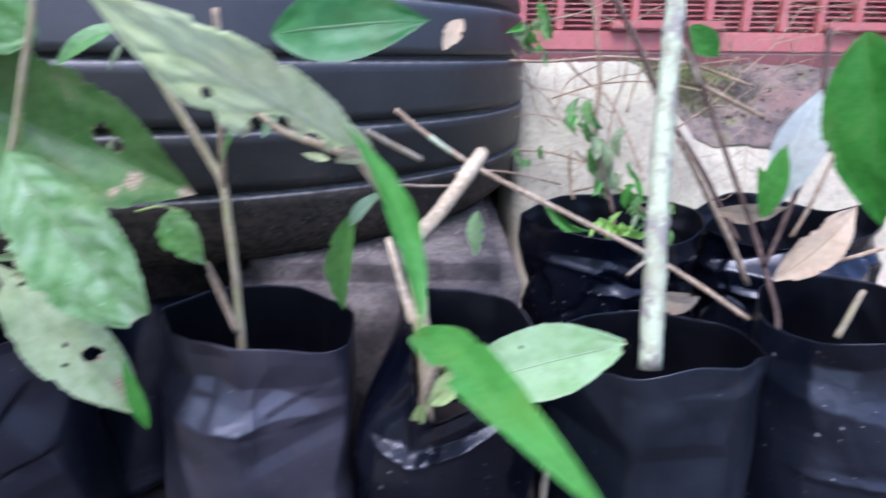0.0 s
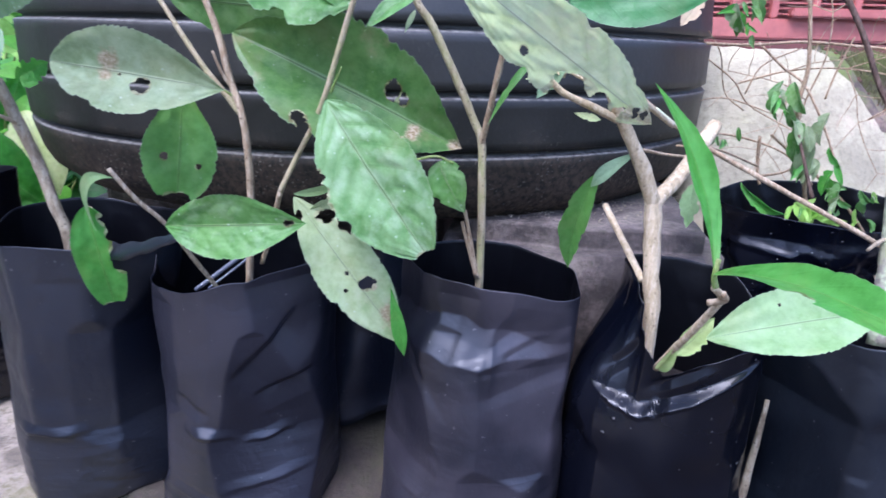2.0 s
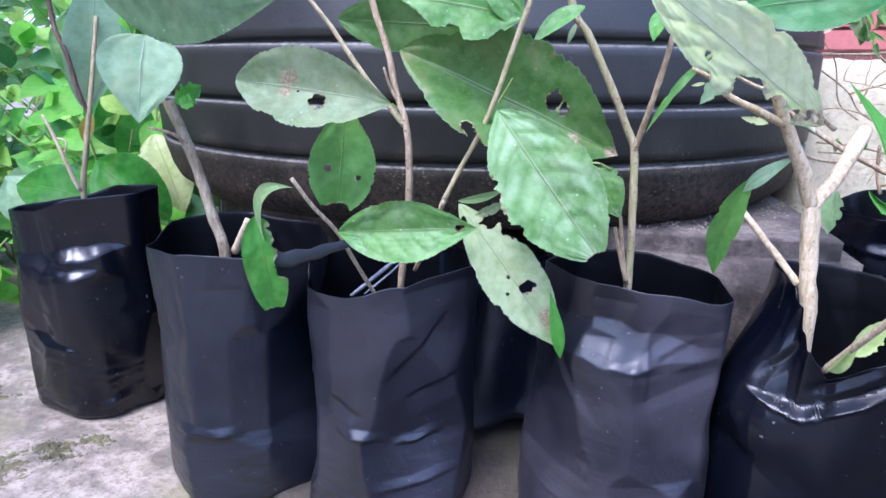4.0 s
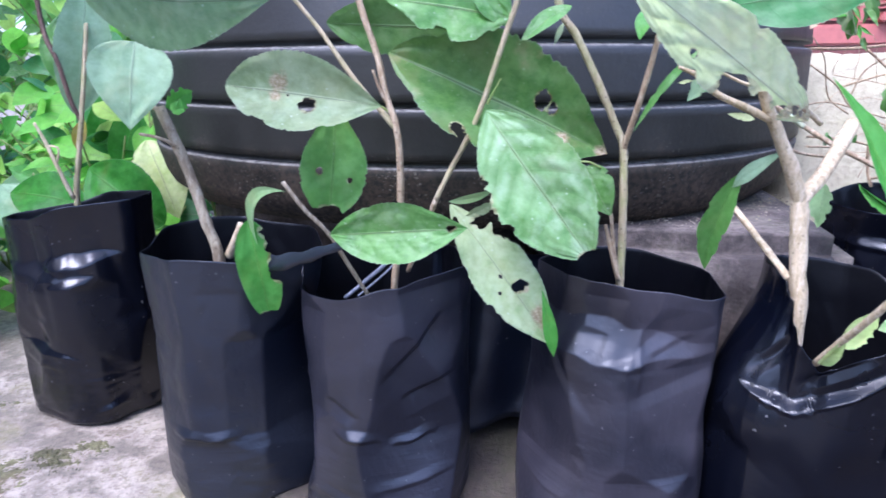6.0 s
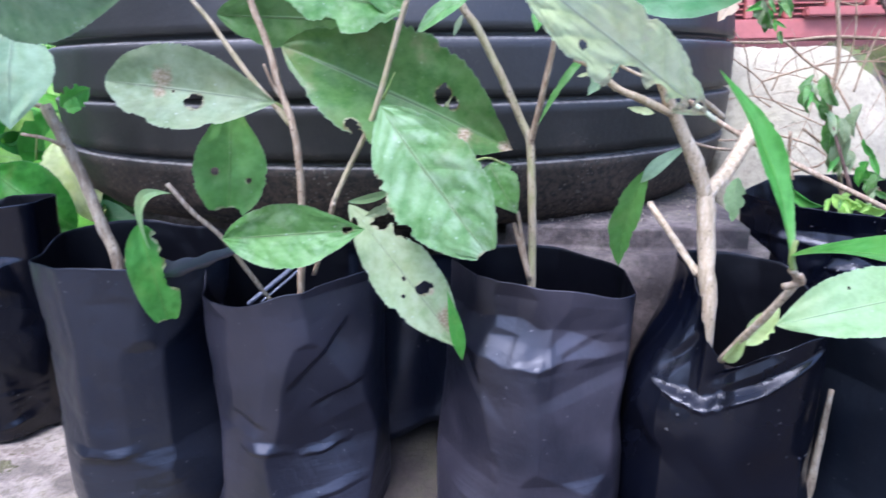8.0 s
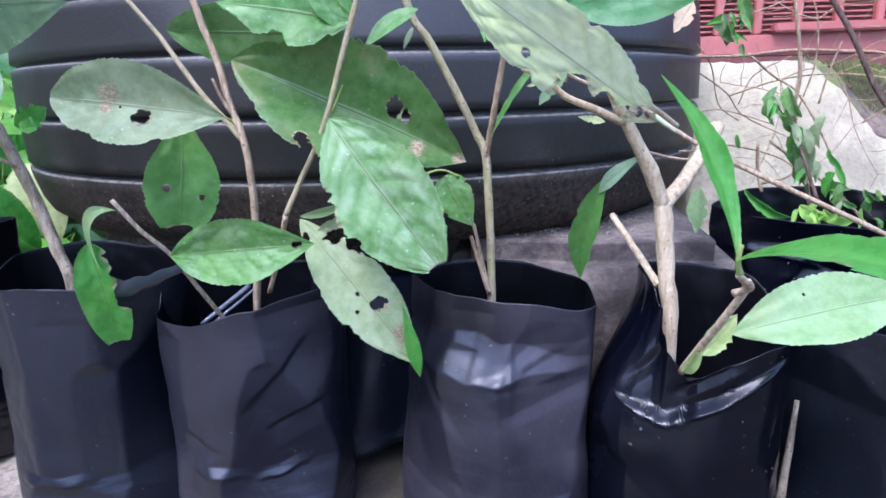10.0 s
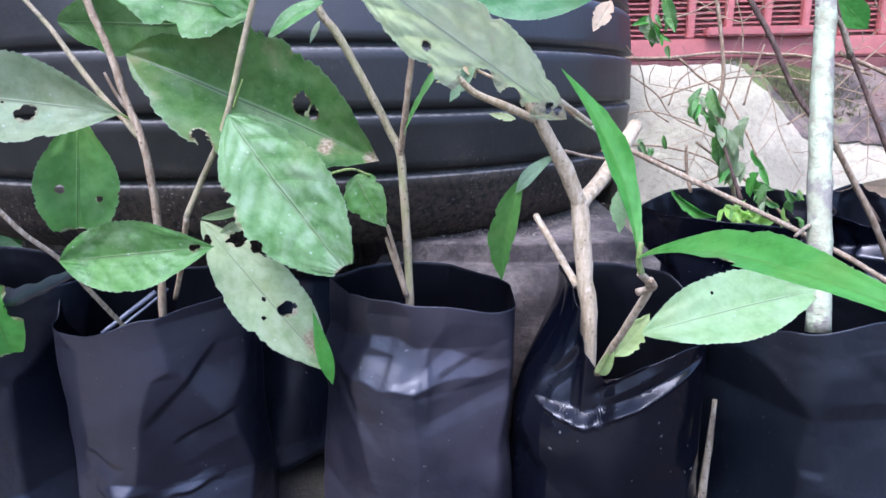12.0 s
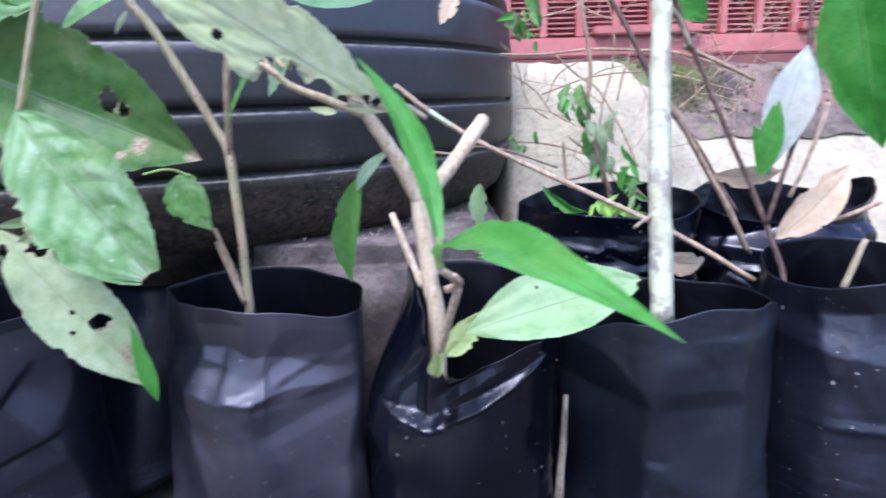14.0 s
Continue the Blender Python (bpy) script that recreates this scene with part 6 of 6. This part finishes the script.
stem(bushy, [(0.191, 0.600, 0.439), (0.228, 0.600, 0.423), (0.259, 0.600, 0.408)], 0.0020, 0.0018, TWIG)
leaf(bushy, (0.264, 0.580, 0.322), (0.282, 0.560, 0.435), 0.042, (-0.28, -0.95, -0.12), LEAF_SILVER, "silvery pale leaf with a green edge", arch=0.04, fat=0.6, seed=16.2)
leaf(bushy, (0.257, 0.572, 0.324), (0.264, 0.566, 0.393), 0.022, (-0.25, -0.97, -0.06), LEAF_BRIGHT, arch=0.04, seed=17.9)
leaf(bushy, (0.271, 0.585, 0.323), (0.248, 0.575, 0.370), 0.016, (0.00, -0.98, -0.21), LEAF_BRIGHT, arch=0.05, seed=19.6)
leaf(bushy, (0.276, 0.570, 0.266), (0.357, 0.600, 0.329), 0.039, (0.09, -0.94, 0.33), LEAF_DRY, "dry brown curled leaf", arch=0.12, ragged=0.4, seed=21.3)
leaf(bushy, (0.237, 0.620, 0.320), (0.305, 0.620, 0.323), 0.026, (0.02, -0.90, -0.43), LEAF_DRY, "dry brown leaf", arch=0.1, ragged=0.4, seed=23.0)
leaf(bushy, (0.222, 0.420, 0.475), (0.241, 0.400, 0.362), 0.052, (-0.71, -0.71, 0.01), LEAF_VIVID, "large bright green leaf", arch=0.05, ragged=0.15, seed=24.7)
leaf(bushy, (0.185, 0.600, 0.485), (0.212, 0.600, 0.459), 0.025, (-0.35, -0.87, -0.36), LEAF_BRIGHT, arch=0.05, seed=26.4)
leaf(bushy, (-0.010, 0.600, 0.488), (-0.025, 0.600, 0.462), 0.018, (-0.28, -0.95, 0.16), LEAF_DRY, ragged=0.4, seed=28.1)

pole = thing("long_twig", (0.254, 0.560, 0.230), "long thin twig leaning on the pruned seedling", "twig")
stem(pole, [(-0.067, 0.602, 0.412), (-0.045, 0.603, 0.394), (-0.025, 0.605, 0.380), (0.016, 0.605, 0.355), (0.085, 0.605, 0.321), (0.164, 0.600, 0.283), (0.214, 0.585, 0.256), (0.261, 0.573, 0.226)], 0.0023, 0.0026, BARK, "twig")
stem(pole, [(-0.037, 0.604, 0.388), (-0.027, 0.604, 0.381), (-0.017, 0.605, 0.374)], 0.0028, 0.0028, STICK, "pale_patch")

peg = thing("peg", (0.055, 0.475, 0.0), "tapered grey-brown wooden peg between two bags", "peg")
stem(peg, [(0.0645, 0.478, 0.165), (0.062, 0.477, 0.112), (0.0585, 0.476, 0.055), (0.055, 0.475, -0.002)], 0.0020, 0.0050, BARK_GREY, "shaft")


# ---- greenery behind the row ----
def shrub(name, base, spread, height, count, size, materials, label, seed):
    """A low leafy plant: stems that fan out, each with leaves of its own."""
    rnd = random.Random(seed)
    plant = thing(name, base, label, "plant")
    bms = [bmesh.new() for _ in materials]
    stems = bmesh.new()
    for i in range(count):
        a, lean = rnd.uniform(0, 2 * math.pi), rnd.uniform(0.1, 1.0)
        top = Vector(base) + Vector((math.cos(a) * spread * lean, math.sin(a) * spread * lean, height * rnd.uniform(0.35, 1.0)))
        root = Vector(base) + Vector((rnd.uniform(-1, 1), rnd.uniform(-1, 1), 0)) * spread * 0.25
        tube(stems, [root, root.lerp(top, 0.5) + Vector((0, 0, height * 0.12)), top], 0.003, 0.0015, 5, 0.0, steps=3)
        for k in range(rnd.randint(3, 6)):
            at = root.lerp(top, rnd.uniform(0.45, 1.0)) + Vector((0, 0, height * 0.06))
            d = Vector((rnd.uniform(-1, 1), rnd.uniform(-1, 0.6), rnd.uniform(-0.5, 0.7))).normalized()
            ln = size * rnd.uniform(0.55, 1.2)
            blade(bms[rnd.randrange(len(bms))], at, at + d * ln, ln * rnd.uniform(0.4, 0.6), Vector((rnd.uniform(-0.5, 0.5), -0.6, rnd.uniform(0.3, 1))),
                  arch=rnd.uniform(0, 0.12), cup=0.1, nu=8, nv=4, seed=rnd.random() * 9, wave=0.1)
    part("stalk", stems, SPROUT, plant)["kind"] = "stuff"
    for b, m in zip(bms, materials):
        ob = part("leaves", b, m, plant)
        ob["kind"] = "stuff"
    return plant


shrub("leafy_weed", (-1.02, 0.92, 0.0), 0.17, 0.40, 37, 0.085, (LUSH, LUSH_LIGHT, LEAF_TOP, LUSH), "bright green leafy weed growing on the ground", 3)
shrub("leafy_weed", (-1.22, 1.10, 0.0), 0.24, 0.46, 43, 0.09, (LUSH, LUSH_LIGHT, LEAF_BRIGHT, LEAF_TOP), "bright green leafy weed growing on the ground", 5)
shrub("leafy_weed", (-1.02, 1.28, 0.0), 0.22, 0.50, 40, 0.09, (LUSH, LUSH_LIGHT, LEAF_TOP, LUSH), "bright green leafy weed growing on the ground", 11)
shrub("leafy_weed", (-1.50, 1.05, 0.0), 0.25, 0.40, 37, 0.09, (LUSH, LUSH_LIGHT, LEAF_TOP, LUSH), "bright green leafy weed growing on the ground", 7)
shrub("leafy_weed", (-1.25, 0.72, 0.0), 0.15, 0.22, 26, 0.07, (LUSH, LUSH_LIGHT), "low bright green weed at the concrete edge", 9)
shrub("leafy_weed", (-1.38, 0.84, 0.0), 0.18, 0.30, 31, 0.075, (LUSH, LUSH_LIGHT, LEAF_TOP), "bright green leafy weed growing on the ground", 17)
shrub("leafy_weed", (-1.68, 0.92, 0.0), 0.24, 0.36, 37, 0.085, (LUSH, LUSH_LIGHT, LEAF_TOP), "bright green leafy weed growing on the ground", 13)
shrub("leafy_weed", (-1.50, 1.45, 0.0), 0.30, 0.50, 49, 0.10, (LUSH, LUSH_LIGHT, LEAF_TOP), "bright green leafy weed growing on the ground", 15)
for i, (x, y, s) in enumerate(((-1.6, 1.9, 0.5), (-0.9, 2.1, 0.55), (-2.4, 1.7, 0.6), (-0.2, 2.3, 0.5))):
    shrub("bush", (x, y, 0.0), s, 1.0, 110, 0.13, (LUSH, LUSH_LIGHT, LEAF_MID), "light green bush behind the tyre", 20 + i)

broad = thing("broad_leaved_plant", (-0.93, 0.80, 0.0), "plant with broad dark green leaves behind a bag", "plant")
stem(broad, [(-0.93, 0.80, 0.0), (-0.93, 0.80, 0.10), (-0.925, 0.79, 0.20)], 0.006, 0.004, SPROUT, "stem")
leaf(broad, (-0.903, 0.715, 0.297), (-0.791, 0.712, 0.221), 0.096, (0.20, -0.92, 0.33), LEAF_VIVID, "broad dark green rounded leaf", arch=0.1, fat=0.5, point=0.6, seed=0.0)
leaf(broad, (-0.981, 0.790, 0.222), (-1.111, 0.780, 0.243), 0.085, (0.16, -0.77, 0.62), LEAF_VIVID, arch=0.1, seed=1.7)
leaf(broad, (-0.853, 0.780, 0.330), (-0.800, 0.760, 0.217), 0.079, (0.50, -0.79, 0.37), LEAF_YELLOW, "yellowing leaf with purple spots", arch=0.08, ragged=0.2, seed=3.4)
leaf(broad, (-1.062, 0.800, 0.171), (-1.150, 0.800, 0.252), 0.107, (0.59, -0.48, 0.65), LEAF_PALE, arch=0.05, seed=5.1)
leaf(broad, (-0.994, 0.850, 0.312), (-0.982, 0.870, 0.409), 0.073, (0.64, -0.76, 0.08), LEAF_BRIGHT, arch=0.08, seed=6.8)
leaf(broad, (-0.959, 0.850, 0.276), (-0.927, 0.870, 0.374), 0.065, (0.70, -0.71, -0.09), LEAF_BRIGHT, arch=0.08, seed=8.5)

# ---- litter on the ground ----
rnd = random.Random(12)
bm = bmesh.new()
for i in range(260):
    x, y = rnd.uniform(-1.15, 0.5), rnd.uniform(0.25, 0.62)
    s = rnd.uniform(0.0006, 0.0019)
    r = bmesh.ops.create_icosphere(bm, subdivisions=1, radius=s, matrix=Matrix.Translation((x, y, s * 0.4)) @ Matrix.Diagonal((1, rnd.uniform(0.6, 1), 0.6, 1)))
tagged(new("grit", mesh_of("grit", bm, GROUND)), "fine pale grit scattered on the concrete", "grit", "", "stuff")
bm = bmesh.new()
for cx, cy, r in ((-0.80, 0.475, 0.026), (-0.845, 0.43, 0.038), (-0.775, 0.51, 0.024), (-0.90, 0.455, 0.028), (-1.02, 0.55, 0.055), (-0.655, 0.40, 0.016)):
    # a low cushion with a torn outline
    n = 44
    rows = []
    for iy in range(n + 1):
        row = []
        for ix in range(n + 1):
            x, y = cx + (ix / n - 0.5) * 2.6 * r, cy + (iy / n - 0.5) * 2.0 * r
            q = Vector((x, y, 0))
            d = math.hypot((x - cx) / 1.3, y - cy) / r
            h = 0.55 - 1.05 * d + 0.85 * noise.noise(q * 55) + 0.75 * noise.noise(q * 160) + 0.6 * noise.noise(q * 420)
            row.append(bm.verts.new((x, y, uneven(x, y) + max(-0.003, min(0.0022, 0.004 * h)))))
        rows.append(row)
    for a, b in zip(rows, rows[1:]):
        for k in range(n):
            bm.faces.new((a[k], a[k + 1], b[k + 1], b[k]))
for cx, cy, n, sp in ((-0.80, 0.47, 260, 0.02), (-0.86, 0.42, 260, 0.03), (-0.66, 0.40, 120, 0.012), (-0.62, 0.36, 100, 0.010), (-1.02, 0.55, 300, 0.04), (-0.29, 0.53, 120, 0.015), (-0.315, 0.615, 220, 0.014)):
    for i in range(n):
        x, y = rnd.gauss(cx, sp), rnd.gauss(cy, sp * 0.7)
        a, h = rnd.uniform(0, 6.28), rnd.uniform(0.0008, 0.0028)
        d = Vector((math.cos(a), math.sin(a), 0)) * 0.0009
        v = [bm.verts.new(Vector((x, y, 0)) + d), bm.verts.new(Vector((x, y, 0)) - d), bm.verts.new(Vector((x, y, h)) + d * 2.0 * rnd.uniform(-1, 1))]
        bm.faces.new(v)
for i in range(6500):
    x, y = rnd.gauss(0.37, 0.06), rnd.gauss(1.15, 0.035)
    if 0.27 < x < 1.1 and 1.07 < y < 1.23:
        z, h = bed_height(x, y), rnd.uniform(0.003, 0.010)
        d = Vector((rnd.uniform(-1, 1), rnd.uniform(-1, 1), 0)) * 0.0016
        bm.faces.new([bm.verts.new(Vector((x, y, z)) + d), bm.verts.new(Vector((x, y, z)) - d), bm.verts.new(Vector((x, y, z + h)) + d * rnd.uniform(-2, 2))])
tagged(new("moss", mesh_of("moss", bm, MOSS)), "small green moss tufts on concrete and earth", "moss", "", "stuff")
bm = bmesh.new()
for i in range(260):
    x, y = rnd.uniform(0.28, 1.1), rnd.uniform(1.06, 1.23)
    s = rnd.uniform(0.003, 0.009)
    m = Matrix.Translation((x, y, bed_height(x, y) + s * 0.2)) @ Euler((rnd.uniform(-0.4, 0.4), rnd.uniform(-0.4, 0.4), rnd.uniform(0, 6))).to_matrix().to_4x4()
    bmesh.ops.create_cube(bm, size=s, matrix=m @ Matrix.Diagonal((1, rnd.uniform(0.3, 1.0), 0.35, 1)))
tagged(new("litter", mesh_of("litter", bm, LITTER, False)), "crumbled bark and chips on the earth bed", "litter", "", "stuff")
bm = bmesh.new()
for i in range(1100):
    a = radians(rnd.uniform(225, 335))
    d = 0.47 + abs(rnd.gauss(0.0, 0.035))
    x, y = TX + d * math.cos(a), TY + d * math.sin(a)
    if -0.25 < x < 0.04 and y > 0.63 or -0.78 < x < -0.30 and y > 0.86:
        s = rnd.uniform(0.0004, 0.0015) * (1.8 if rnd.random() < 0.05 else 1)
        m = Matrix.Translation((x, y, 0.266 + s * 0.2)) @ Euler((rnd.uniform(-0.5, 0.5), rnd.uniform(-0.5, 0.5), rnd.uniform(0, 6))).to_matrix().to_4x4()
        bmesh.ops.create_icosphere(bm, subdivisions=1, radius=s, matrix=m @ Matrix.Diagonal((1, rnd.uniform(0.5, 1.0), 0.5, 1)))
tagged(new("crumbs", mesh_of("crumbs", bm, GROUND, False)), "pale dirt crumbs along the tyre foot", "dirt", "", "stuff")
